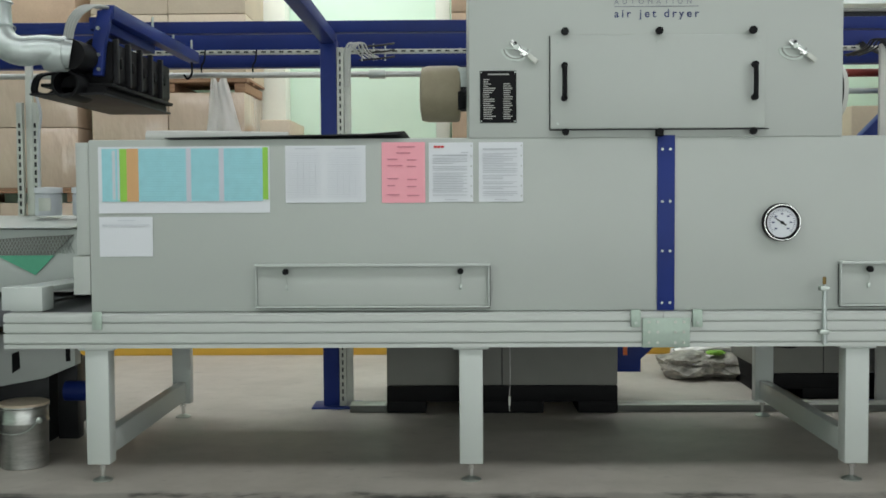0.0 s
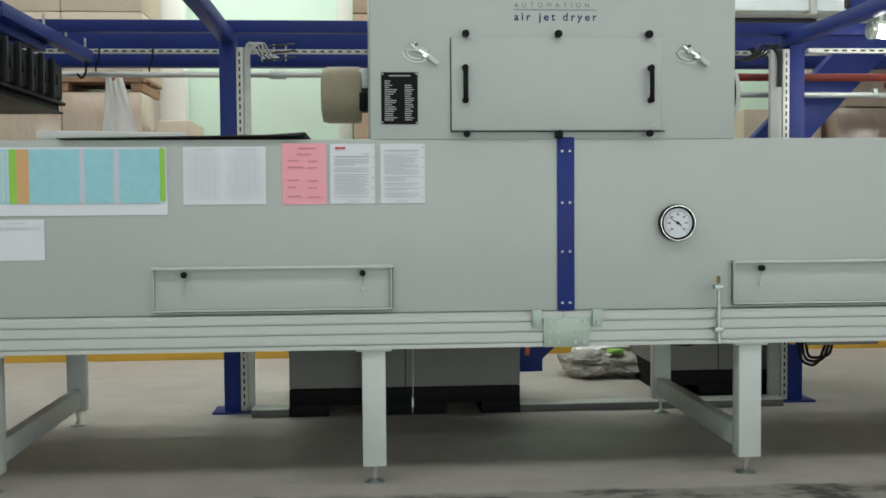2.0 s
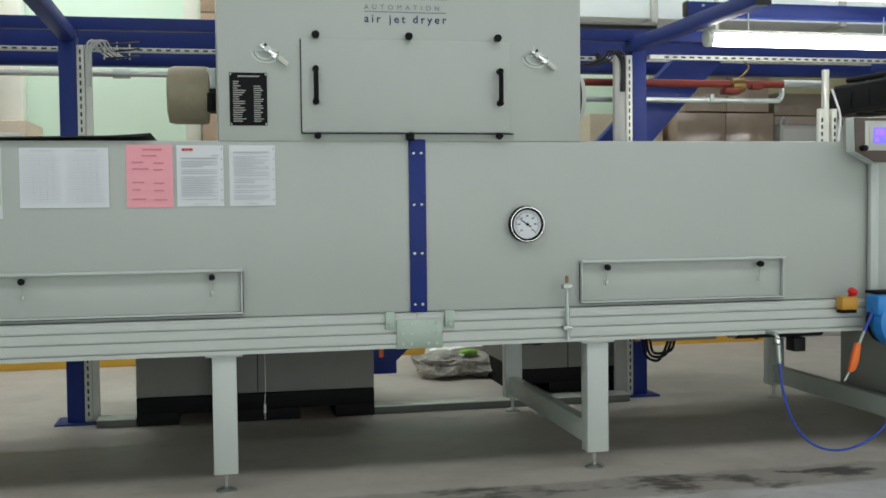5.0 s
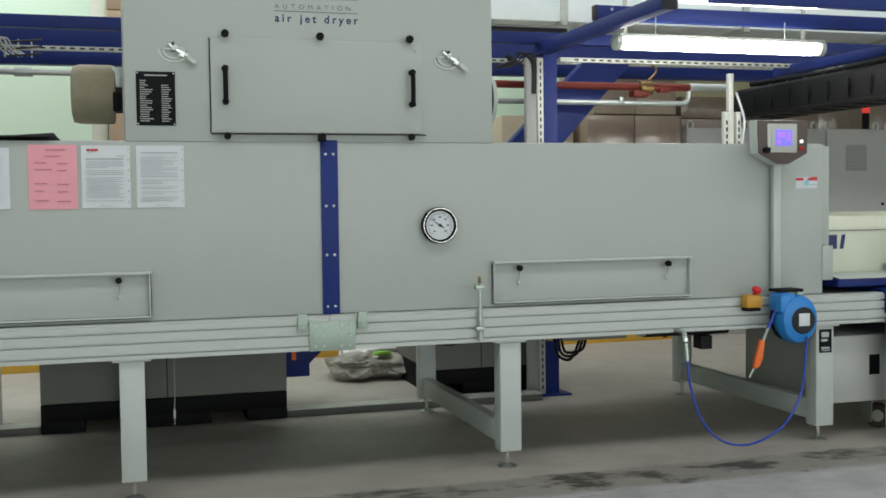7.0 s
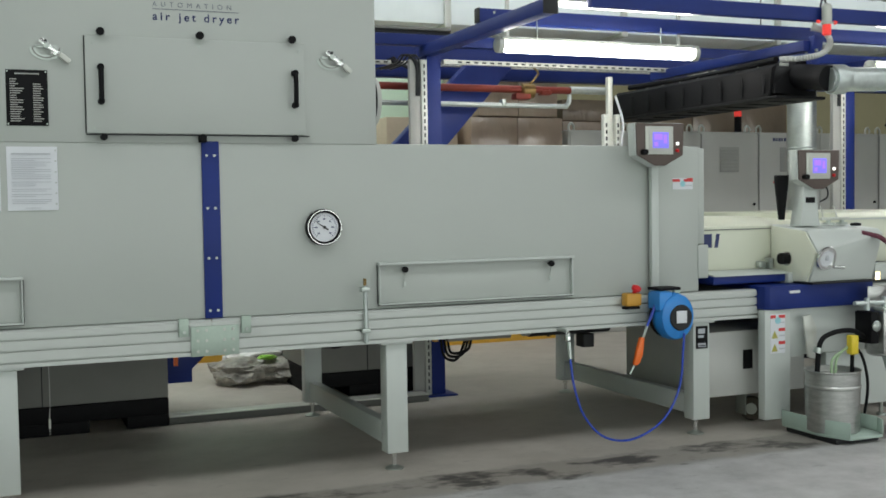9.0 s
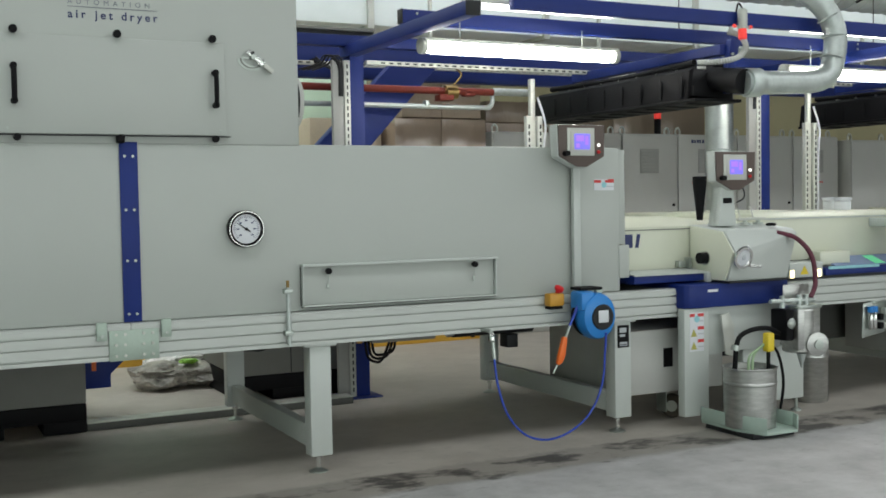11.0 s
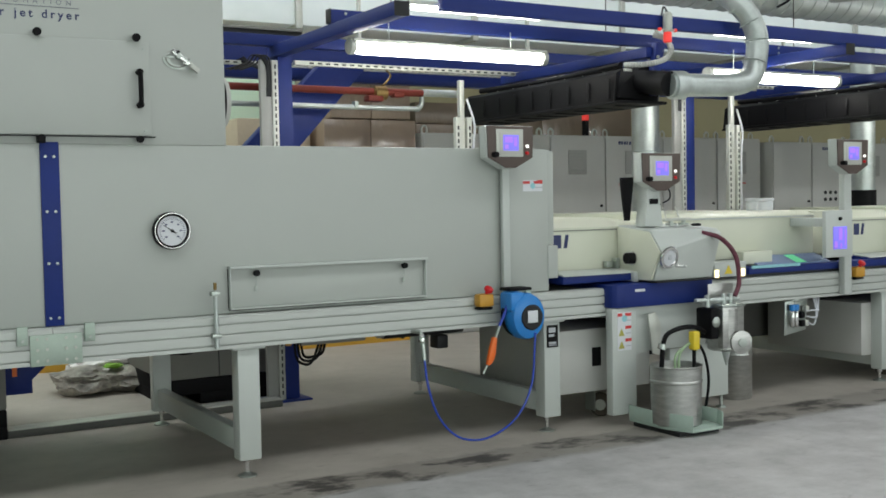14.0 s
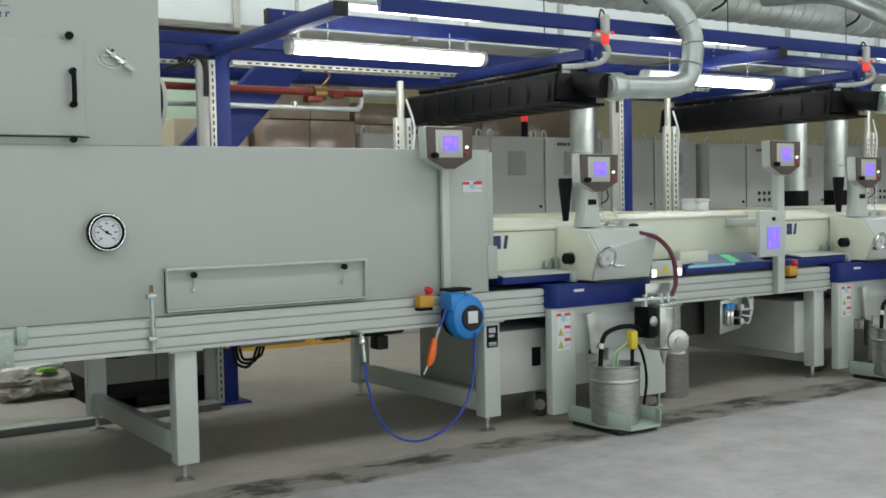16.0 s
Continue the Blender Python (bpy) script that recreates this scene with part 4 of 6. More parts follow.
def beacon(x, y, z):
    b = thing("warning_beacon", (x, y, z), "red warning beacon with a clear sleeve under the frame", "beacon", "warning beacons")
    part("sleeve", lathe(B(), [(0.026, 0.09)] + [(0.031 + 0.003 * (k % 2), 0.095 + 0.012 * k) for k in range(11)] + [(0.02, 0.225)], (x, y, z), seg=16), PERF, b)
    part("cross_arm", cyl(B(), (x - 0.062, y, z + 0.105), (x + 0.062, y, z + 0.105), 0.006, 8), PERF, b)
    part("hook", tube(B(), [(x, y, z + 0.22), (x - 0.02, y, z + 0.25), (x - 0.01, y + 0.03, z + 0.26), (x, y + 0.06, z + 0.215)], 0.006, 8), DARK, b)
    part("lens", lathe(B(), [(0.02, 0.02), (0.028, 0.026), (0.028, 0.08), (0.026, 0.09)], (x, y, z), (0, 0, 1), 16), REDGLOW, b, "glowing red lens")
    for s in (-1, 1):
        part("side_lamp", lathe(B(), [(0.011, 0.0), (0.013, 0.010), (0.008, 0.022), (0.0, 0.025)], (x + s * 0.06, y, z + 0.105), (s, 0, 0.1), 12), REDGLOW, b)


beacon(5.10, 5.615, 2.455)
beacon(7.99, 5.615, 2.42)

# ---- fan motors on the sides of the housing ----
for xa, d, mat in ((0.045, -1, TAN), (1.91, 1, CABG)):
    f = thing("fan_motor", (xa, 6.2, 2.03), "short drum-shaped fan motor flanged to the housing side", "motor", "fan motors")
    part("drum", lathe(B(), [(0.12, 0.035), (0.155, 0.04), (0.160, 0.06), (0.160, 0.22), (0.15, 0.255), (0.10, 0.265), (0.0, 0.267)], (xa, 6.2, 2.03), (d, 0, 0), 32), mat, f)
    part("flange", cyl(B(), (xa, 6.2, 2.03), (xa + d * 0.036, 6.2, 2.03), 0.10, 20), DARK, f)
    part("bracket", box(min(xa, xa + d * 0.05), max(xa, xa + d * 0.05), 6.1, 6.3, 2.06, 2.17, 0.004), GALV, f)
    part("terminal_box", box(min(xa + d * 0.01, xa + d * 0.05), max(xa + d * 0.01, xa + d * 0.05), 6.04, 6.10, 1.93, 2.03, 0.004), BLACK, f)
    if d > 0:
        part("belt_edge", lathe(B(), [(0.162, 0.0), (0.164, 0.006), (0.164, 0.02), (0.162, 0.026)], (xa + d * 0.20, 6.2, 2.03), (d, 0, 0), 32, False), BLACK, f)

# ---- behind the dryer ----


def waste_bin(x0, x1, y0, h):
    b = thing("pallet_bin", ((x0 + x1) / 2, y0 + 0.5, 0.0), "grey plastic pallet bin on a black skid base", "bin", "pallet bins")
    part("tub", box(x0, x1, y0, y0 + 1.0, 0.185, h, 0.012), BINP, b)
    part("tub_rib", box(x0 - 0.008, x1 + 0.008, y0 - 0.010, y0 + 1.01, h - 0.05, h - 0.01, 0.004), BINP, b)
    part("seam", bx(B(), (x0 + x1) / 2 - 0.003, (x0 + x1) / 2 + 0.003, y0 - 0.003, y0 + 0.003, 0.19, h - 0.06), DARK, b)
    part("skid", box(x0, x1, y0 + 0.001, y0 + 1.0, 0.075, 0.183, 0.006), BLACK, b)
    w = x1 - x0
    for a, c in ((0.0, 0.17), (0.32, 0.68), (0.83, 1.0)):
        part("runner", box(x0 + a * w, x0 + c * w, y0 + 0.004, y0 + 0.99, 0.0, 0.076, 0.004), BLACK, b)


waste_bin(-0.49, 1.05, 7.15, 1.0)
waste_bin(2.17, 2.97, 7.62, 1.0)
for x0, x1 in ((-0.74, -0.495), (1.056, 2.88)):
    rail = thing("floor_rail", ((x0 + x1) / 2, 7.23, 0.0), "low pale steel guide rail on the floor", "rail", "floor rails")
    part("web", box(x0, x1, 7.172, 7.29, 0.0, 0.046, 0.003), UNDERG, rail)
    part("cap", box(x0, x1, 7.164, 7.298, 0.047, 0.055, 0.002), PERF, rail, "pale cap strip")
hw = thing("hanging_chain", (0.27, 5.6, 0.4), "thin white pull cord under the frame", "cord")
part("cord", tube(B(), [(0.26, 5.6, 0.70), (0.262, 5.6, 0.5), (0.258, 5.6, 0.40)], 0.0016, 6), CABG, hw)
part("bead", lathe(B(), [(0.0, 0.0), (0.006, 0.004), (0.006, 0.05), (0.0, 0.055)], (0.258, 5.6, 0.345), seg=10), PERF, hw)
for z in (0.332, 0.318):
    part("bead", lathe(B(), [(0.0, 0.0), (0.004, 0.003), (0.004, 0.006), (0.0, 0.009)], (0.258, 5.6, z), seg=8), PERF, hw)


def sack(name, at, sx, sy, sz, seed, mat, label):
    b = B()
    bmesh.ops.create_icosphere(b, subdivisions=4, radius=1.0)
    for v in b.verts:
        n = noise.noise(v.co * 1.7 + Vector((seed, 0, 0))) * 0.35 + noise.noise(v.co * 4.5 + Vector((0, seed, 0))) * 0.16 + noise.noise(v.co * 11 + Vector((0, 0, seed))) * 0.05
        c = v.co * (1 + n)
        c.x = math.copysign(abs(c.x) ** 0.75, c.x)
        v.co = Vector((at[0] + c.x * sx, at[1] + c.y * sy, max(0.003, at[2] + sz + c.z * sz)))
    return solo(name, b, mat, label, "waste bag", "waste bags")


sack("waste_bag", (1.82, 8.62, 0.0), 0.24, 0.24, 0.10, 3.1, BAGS, "crumpled clear waste bag with mixed scraps")
sack("waste_bag", (2.17, 8.58, 0.0), 0.25, 0.22, 0.095, 7.7, BAGS, "crumpled clear waste bag with mixed scraps")
sack("waste_bag", (2.04, 8.78, 0.1), 0.30, 0.2, 0.08, 12.3, CLEARFILM, "crumpled film bag lying on other bags")
sack("green_scrap", (2.02, 8.5, 0.19), 0.07, 0.05, 0.02, 2.0, GREEN, "bright green plastic scrap on the waste bags")


def box_stack(x0, x1, y0, y1, z0, z1, nx, nz, mat, name="carton_stack", label="cartons stacked on a pallet in stretch film", pallet=True):
    s = thing(name, ((x0 + x1) / 2, (y0 + y1) / 2, z0), label, "carton stack", "wrapped pallets")
    zz = z0
    if pallet:
        for k in range(3):
            c = x0 + 0.02 + k * ((x1 - x0) - 0.14) / 2
            part("pallet_block", box(c, c + 0.10, y0 + 0.02, y1 - 0.02, z0, z0 + 0.085, 0.004), WOOD, s)
        for k in range(2):
            part("pallet_board", box(x0, x1, y0 + k * 0.3, y0 + k * 0.3 + 0.12, z0 + 0.0865, z0 + 0.108, 0.003), WOOD, s)
        part("pallet_deck", box(x0, x1, y0, y1, z0 + 0.11, z0 + 0.13, 0.003), WOOD, s)
        zz = z0 + 0.132
    w, h = (x1 - x0) / nx, (z1 - zz) / nz
    rn = random.Random(int(x0 * 100))
    for i in range(nx):
        for j in range(nz):
            o = rn.uniform(0, 0.012)
            part("carton", box(x0 + i * w + 0.003, x0 + (i + 1) * w - 0.003, y0 + o, y1, zz + j * h + 0.002, zz + (j + 1) * h - 0.002, 0.010), mat, s)
    return s


F = 1.117


def bay(x0, x1, z0, z1, *rest, dy=0.0, pallet=True):
    """A stack in the pallet bay behind the yellow guard."""
    def up(z):
        return 0.0 if z == 0 else EYE + (z - EYE) * F
    return box_stack(x0 * F, x1 * F, 10.03 + dy, 10.95 + dy, up(z0), up(z1), *rest, pallet=pallet)


bay(-5.2, -3.18, 0.0, 1.42, 3, 3, FILM)
bay(-5.2, -3.18, 1.424, 2.55, 3, 2, FILM)
bay(-5.2, -3.18, 2.554, 3.7, 3, 2, CARD)
bay(-3.06, -1.78, 0.0, 2.33, 2, 4, FILM)
bay(-3.06, -1.76, 2.334, 3.5, 2, 2, PALECARD)
bay(-1.66, -1.40, 0.0, 2.10, 1, 3, PALECARD)
solo("carton_column", box(-2.1, -1.755, 10.98, 11.28, 0.0, 4.2, 0.01), WHITEP, "tall pale carton standing behind the pallets", "carton")
bay(-0.06, 1.1, 0.0, 1.6, 2, 3, CARD)
bay(-0.06, 1.1, 1.603, 3.6, 2, 3, CARD)
# loose film hanging over the front stack
b = B()
n = 22
grid = []
for i in range(n + 1):
    row = []
    for j in range(n + 1):
        u, v = i / n, j / n
        x = F * (-2.10 + u * (0.32 - 0.2 * (1 - v)) + (1 - v) * 0.05)
        z = 2.57 - v * 0.60 + 0.05 * math.sin(u * 9) * (1 - v)
        y = 9.995 + 0.03 * noise.noise(Vector((u * 5, v * 2.5, 0.3))) - 0.03 * math.sin(u * 3.1)
        row.append(b.verts.new((x, y, z)))
    grid.append(row)
for i in range(n):
    for j in range(n):
        b.faces.new((grid[i][j], grid[i + 1][j], grid[i + 1][j + 1], grid[i][j + 1]))
bmesh.ops.solidify(b, geom=b.faces[:], thickness=0.004)
solo("loose_film", b, CLEARFILM, "loose crumpled stretch film hanging off a pallet", "film")

# wrapped stacks seen past the dryer
bay(4.05, 5.0, 0.0, 2.20, 2, 4, FILMD)
bay(4.12, 4.95, 2.204, 2.9, 2, 2, FILMD, pallet=False)
bay(3.3, 4.0, 0.0, 2.20, 1, 3, PALECARD, dy=0.2)
box_stack(5.95, 6.6, 10.7, 11.4, 0.0, 2.56, 1, 10, FILMD)
box_stack(7.4, 9.6, 11.3, 12.2, 0.0, 2.70, 3, 4, FILMD)

# ---- switch cabinets ----


def switch_cabinet(x0, x1, y, h, vent, switches=False, line=False):
    c = thing("switch_cabinet", ((x0 + x1) / 2, y + 0.25, 0.0), "grey steel switch cabinet with a door", "cabinet", "switch cabinets")
    part("carcass", box(x0 + 0.003, x1 - 0.003, y + 0.02, y + 0.55, 0.0, h, 0.006), CABG, c)
    d = part("door", box(x0 + 0.012, x1 - 0.012, y - 0.004, y + 0.018, 0.12, h - 0.02, 0.006), CABG, c)
    if vent:
        xm = x0 + (x1 - x0) * 0.48
        v = part("vent", box(xm - 0.13, xm + 0.13, y - 0.016, y - 0.005, h - 0.45, h - 0.17, 0.004), VENTG, d)
        for k in range(7):
            z = h - 0.43 + k * 0.036
            part("louvre", box(xm - 0.115, xm + 0.115, y - 0.021, y - 0.0165, z, z + 0.016, 0.002), VENTG, v)
    if line or switches:
        for k, w in enumerate((0.03, 0.026, 0.03, 0.022, 0.03)):
            part("name_mark", bx(B(), x0 + 0.20 + k * 0.04, x0 + 0.20 + k * 0.04 + w, y - 0.006, y - 0.0042, h - 0.10, h - 0.062), NAVYINK, d)
    if line:
        part("red_line", bx(B(), x0 + 0.20, x0 + 0.50, y - 0.006, y - 0.0042, h - 0.575, h - 0.56), REDINK, d)
    part("lock", cyl(B(), (x1 - 0.07, y - 0.004, 1.35), (x1 - 0.07, y - 0.02, 1.35), 0.016, 12), BLACK, d)
    for ex in (x0 + 0.08, x1 - 0.08):
        part("lifting_eye", tube(B(), [(ex - 0.03, y + 0.1, h), (ex - 0.03, y + 0.1, h + 0.05), (ex, y + 0.1, h + 0.08), (ex + 0.03, y + 0.1, h + 0.05), (ex + 0.03, y + 0.1, h)], 0.012, 8, 4), PERF, c)
    if switches:
        for k in range(4):
            for j in range(2):
                part("pilot_light", cyl(B(), (x0 + 0.25 + k * 0.1, y - 0.004, h - 0.66 - j * 0.09), (x0 + 0.25 + k * 0.1, y - 0.016, h - 0.66 - j * 0.09), 0.024, 10), DARK, d)
        for k in range(2):
            part("main_switch", cyl(B(), (x0 + 0.36 + k * 0.2, y - 0.004, h - 0.98), (x0 + 0.36 + k * 0.2, y - 0.03, h - 0.98), 0.07, 14), BLACK, d)
    return c


edges = [5.64, 6.46, 7.30, 8.09, 8.98, 9.87, 10.64, 11.42, 12.23, 13.06, 13.9, 14.8, 15.7, 16.6]
for k in range(len(edges) - 1):
    # the second half of the row stands a little further forward
    far = k >= 6
    switch_cabinet(edges[k] + (0.06 if k == 6 else 0), edges[k + 1], 9.85 if far else 10.0, 2.12 if far else 2.165, k in (2, 3, 5, 8), k in (7, 10), k in (3, 5))
pl = thing("signal_light", (8.0, 10.2, 2.166), "red signal light on a switch cabinet", "signal light")
part("stem", cyl(B(), (8.0, 10.25, 2.166), (8.0, 10.25, 2.36), 0.04, 12), BLACK, pl)
part("lens", lathe(B(), [(0.042, 0.0), (0.042, 0.06), (0.03, 0.08), (0.0, 0.082)], (8.0, 10.25, 2.36), seg=14), REDGLOW, pl)
for x, z0 in ((6.665, 1.0), (9.65, 1.45), (10.35, 1.45)):
    v = thing("riser_duct", (x, 7.65, z0), "vertical galvanised exhaust pipe with a black sleeve", "duct", "riser ducts")
    part("pipe", lathe(B(), [(0.125, 0.0), (0.125, 0.28), (0.132, 0.285), (0.125, 0.29), (0.125, 0.85), (0.132, 0.855), (0.125, 0.86), (0.125, 1.6)], (x, 7.65, z0), seg=24), GALV, v)
    part("sleeve", cyl(B(), (x, 7.65, z0 - 0.2), (x, 7.65, z0 + 0.02), 0.135, 20), BLACK, v)
    part("stub", cyl(B(), (x, 7.65, 0.0), (x, 7.65, z0 - 0.2), 0.11, 16), DARK, v)


def strut_post(x, y, z0=0.0, z1=2.34):
    p = thing("strut_post", (x, y, z0), "pair of galvanised perforated struts carrying a post", "post", "strut posts")
    part("post", box(x - 0.018, x + 0.022, y - 0.02, y + 0.02, z0, z1, 0.003), PERF, p)
    for s in (-1, 1):
        st = part("strut", box(x + s * 0.05 - 0.02, x + s * 0.05 + 0.02, y - 0.045, y - 0.004, z0, z1 - 0.28, 0.002), PERF, p)
        b = B()
        for k in range(38 if z0 == 0 else 22):
            bx(b, x + s * 0.05 - 0.007, x + s * 0.05 + 0.007, y - 0.0465, y - 0.0445, z0 + 0.05 + k * 0.05, z0 + 0.08 + k * 0.05)
        tagged(part("slot_row", b, DARK, st), kind="stuff")
    part("cable", tube(B(), [(x + 0.07, y - 0.05, 1.2), (x + 0.075, y - 0.05, 1.8), (x + 0.09, y - 0.05, 2.0), (x + 0.03, y - 0.04, 2.2)], 0.009, 8), PALEINK, p)


strut_post(-2.76, 6.92)
for x in (4.32, 7.13, 10.05):
    strut_post(x, 7.045, RZ1 + 0.001)

# ---- papers on the dryer ----
PYF = FY - 0.0012


def sheet(name, x0, x1, z0, z1, mat, label, sleeve=False):
    t = thing(name, ((x0 + x1) / 2, PYF, z0), label, "notice", "notices on the dryer")
    b = B()
    n = 8
    rows = []
    for i in range(n + 1):
        for_row = []
        for j in range(n + 1):
            u, v = i / n, j / n
            y = PYF - 0.0015 - 0.004 * abs(noise.noise(Vector((x0 * 3 + u * 1.4, v * 1.4, z0)))) - 0.004 * (1 - v) * (u - 0.5) ** 2
            for_row.append(b.verts.new((x0 + u * (x1 - x0), y, z0 + v * (z1 - z0))))
        rows.append(for_row)
    for i in range(n):
        for j in range(n):
            b.faces.new((rows[i][j], rows[i][j + 1], rows[i + 1][j + 1], rows[i + 1][j]))
    bmesh.ops.recalc_face_normals(b, faces=b.faces[:])
    bmesh.ops.solidify(b, geom=b.faces[:], thickness=0.0006)
    part("sheet", b, mat, t)
    return t


def bars(parent, name, rects, mat, dy=0.0085):
    for x0, x1, z0, z1 in rects:
        part(name, bx(B(), x0, x1, PYF - dy, PYF - dy + 0.0012, z0, z1), mat, parent)


def joined_bars(parent, name, rects, mat, dy=0.0085):
    b = B()
    for x0, x1, z0, z1 in rects:
        bx(b, x0, x1, PYF - dy, PYF - dy + 0.0012, z0, z1)
    tagged(part(name, b, mat, parent), kind="stuff")


t = sheet("wall_planner", -1.815, -0.95, 1.366, 1.70, PAPER, "wide white planning chart with coloured columns taped to the dryer")
z0, z1 = 1.425, 1.69
bars(t, "chart_column", [(-1.795, -1.705, z0, z1), (-1.61, -1.37, z0, z1), (-1.345, -1.205, z0, z1), (-1.18, -0.985, z0, z1)], CYAN)
bars(t, "narrow_column", [(-1.742, -1.728, z0 + 0.01, z1 - 0.01), (-1.716, -1.708, z0 + 0.01, z1 - 0.004)], PALEINK, 0.0092)
joined_bars(t, "table_lines", [(xa, xb, z0 + 0.012 + k * 0.0125, z0 + 0.0132 + k * 0.0125) for xa, xb in ((-1.79, -1.75), (-1.60, -1.38), (-1.34, -1.21), (-1.175, -0.99)) for k in range(20)], DIMCYAN, 0.0092)
bars(t, "chart_column", [(-1.705, -1.67, z0, z1), (-0.985, -0.958, z0 + 0.008, z1 + 0.004)], GREEN)
bars(t, "chart_column", [(-1.67, -1.61, z0, z1)], ORANGEP)
bars(t, "chart_column", [(-1.37, -1.345, z0, z1), (-1.205, -1.18, z0, z1)], MAUVE)
t = sheet("list_sheet", -1.815, -1.545, 1.148, 1.348, PAPER, "white list sheet taped under the planner")
joined_bars(t, "print_line", [(-1.72, -1.63, 1.328, 1.332), (-1.80, -1.56, 1.304, 1.310)], PALEINK)
t = sheet("double_list", -0.872, -0.468, 1.415, 1.70, PAPER, "two white list sheets side by side on the dryer")
rr = []
for c0 in (-0.86, -0.66):
    rr.append((c0 + 0.04, c0 + 0.14, 1.683, 1.688))
    for k in range(20):
        rr.append((c0, c0 + 0.17, 1.662 - k * 0.0115, 1.6632 - k * 0.0115))
    for k in range(4):
        rr.append((c0 + 0.05 + k * 0.03, c0 + 0.0508 + k * 0.03, 1.44, 1.66))
joined_bars(t, "table_lines", rr, PALEINK)
t = sheet("pink_notice", -0.388, -0.170, 1.412, 1.715, PINK, "pink notice in a clear sleeve on the dryer")
rn = random.Random(11)
joined_bars(t, "print_line", [(-0.31, -0.22, 1.688, 1.694), (-0.315, -0.245, 1.658, 1.664)], PINKINK)
rr = []
for z in (1.627, 1.595, 1.53, 1.495, 1.45):
    rr += [(-0.36, -0.36 + rn.uniform(0.03, 0.08), z, z + 0.006), (-0.26, -0.26 + rn.uniform(0.02, 0.07), z - 0.004, z + 0.0015)]
joined_bars(t, "print_line", rr, PINKINK)
for x0, logo in ((-0.152, True), (0.098, False)):
    x1 = x0 + 0.222
    t = sheet("white_notice", x0, x1, 1.415, 1.712, PAPER, "white printed notice in a clear punched sleeve")
    rr = []
    if logo:
        bars(t, "emblem", [(x0 + 0.025, x0 + 0.042, 1.685, 1.696), (x0 + 0.044, x0 + 0.058, 1.685, 1.696), (x0 + 0.06, x0 + 0.077, 1.685, 1.696)], REDINK)
        rr.append((x1 - 0.06, x1 - 0.025, 1.66, 1.664))
    rr += [(x0 + 0.02, x1 - 0.03, 1.645 if logo else 1.675, 1.651 if logo else 1.681)]
    z = 1.632 if logo else 1.655
    while z > 1.44:
        rr.append((x0 + 0.02, x1 - rn.choice((0.03, 0.03, 0.05, 0.1)), z, z + 0.0028))
        z -= 0.0085 if rn.random() < 0.8 else 0.016
    rr.append((x0 + 0.08, x1 - 0.08, 1.425, 1.428))
    joined_bars(t, "print_line", rr, INK)
    for k in range(6):
        part("sleeve_hole", bx(B(), x1 - 0.012, x1 - 0.006, PYF - 0.0075, PYF - 0.0065, 1.44 + k * 0.05, 1.448 + k * 0.05), GREY, t)

# ---- operator panels ----


def operator_panel(x, y, z, post=None, tilt=0.0):
    """Taupe panel with a violet touch screen in a pale housing; x, z: the middle of its front."""
    p = thing("operator_panel", (x, y, z - 0.16), "pale housing with a taupe front and a lit violet touch screen", "control panel", "operator panels")
    poly = [(-0.165, 0.098), (0.165, 0.098), (0.158, -0.088), (0.035, -0.150), (-0.035, -0.150), (-0.158, -0.088)]
    part("housing", prism(B(), [(x + u, z + v) for u, v in poly], "y", y + 0.004, y + 0.075, 0.006), LIGHT, p)
    fr = part("front", prism(B(), [(x + u * 0.975 + 0.003, z + v * 0.975) for u, v in poly], "y", y - 0.008, y + 0.003, 0.002), BROWNP, p, "taupe front plate")
    part("screen_frame", box(x - 0.10, x + 0.088, y - 0.014, y - 0.009, z - 0.082, z + 0.078, 0.003), PERF, fr)
    part("bezel", box(x - 0.078, x + 0.070, y - 0.018, y - 0.0145, z - 0.064, z + 0.060, 0.002), CABG, fr)
    sc = part("screen", box(x - 0.055, x + 0.052, y - 0.020, y - 0.0185, z - 0.046, z + 0.044, 0.0005), SCREEN, fr, "lit violet screen")
    for u0, u1, v0, v1 in ((-0.045, 0.01, 0.0, 0.034), (0.018, 0.04, -0.02, 0.03), (-0.045, -0.02, -0.036, -0.012)):
        part("screen_patch", bx(B(), x + u0, x + u1, y - 0.0212, y - 0.0203, z + v0, z + v1), SCREENP, sc)
    part("white_button", lathe(B(), [(0.009, 0.0), (0.009, 0.008), (0.0, 0.011)], (x + 0.118, y - 0.008, z - 0.02), (0, -1, 0), 12), WHITEGLOW, fr)
    part("red_button", lathe(B(), [(0.010, 0.0), (0.010, 0.012), (0.0, 0.016)], (x + 0.115, y - 0.008, z - 0.06), (0, -1, 0), 12), REDPL, fr)
    part("key_switch", cyl(B(), (x - 0.115, y - 0.008, z - 0.07), (x - 0.115, y - 0.045, z - 0.07), 0.016, 12), BLACK, fr)
    return p


def stop_button(x, y, z):
    e = thing("emergency_stop", (x, y, z), "amber emergency stop box with a red mushroom button", "switch", "emergency stops")
    part("box", box(x - 0.05, x + 0.05, y - 0.07, y - 0.001, z - 0.04, z + 0.035, 0.012), AMBER, e)
    part("foot_plate", box(x - 0.045, x + 0.045, y - 0.06, y - 0.002, z - 0.058, z - 0.042, 0.004), BLACK, e)
    part("button", lathe(B(), [(0.013, 0.0), (0.013, 0.02), (0.027, 0.024), (0.027, 0.042), (0.018, 0.048), (0.0, 0.049)], (x + 0.012, y - 0.045, z + 0.033), (0.15, -0.5, 0.85), 18), REDPL, e)


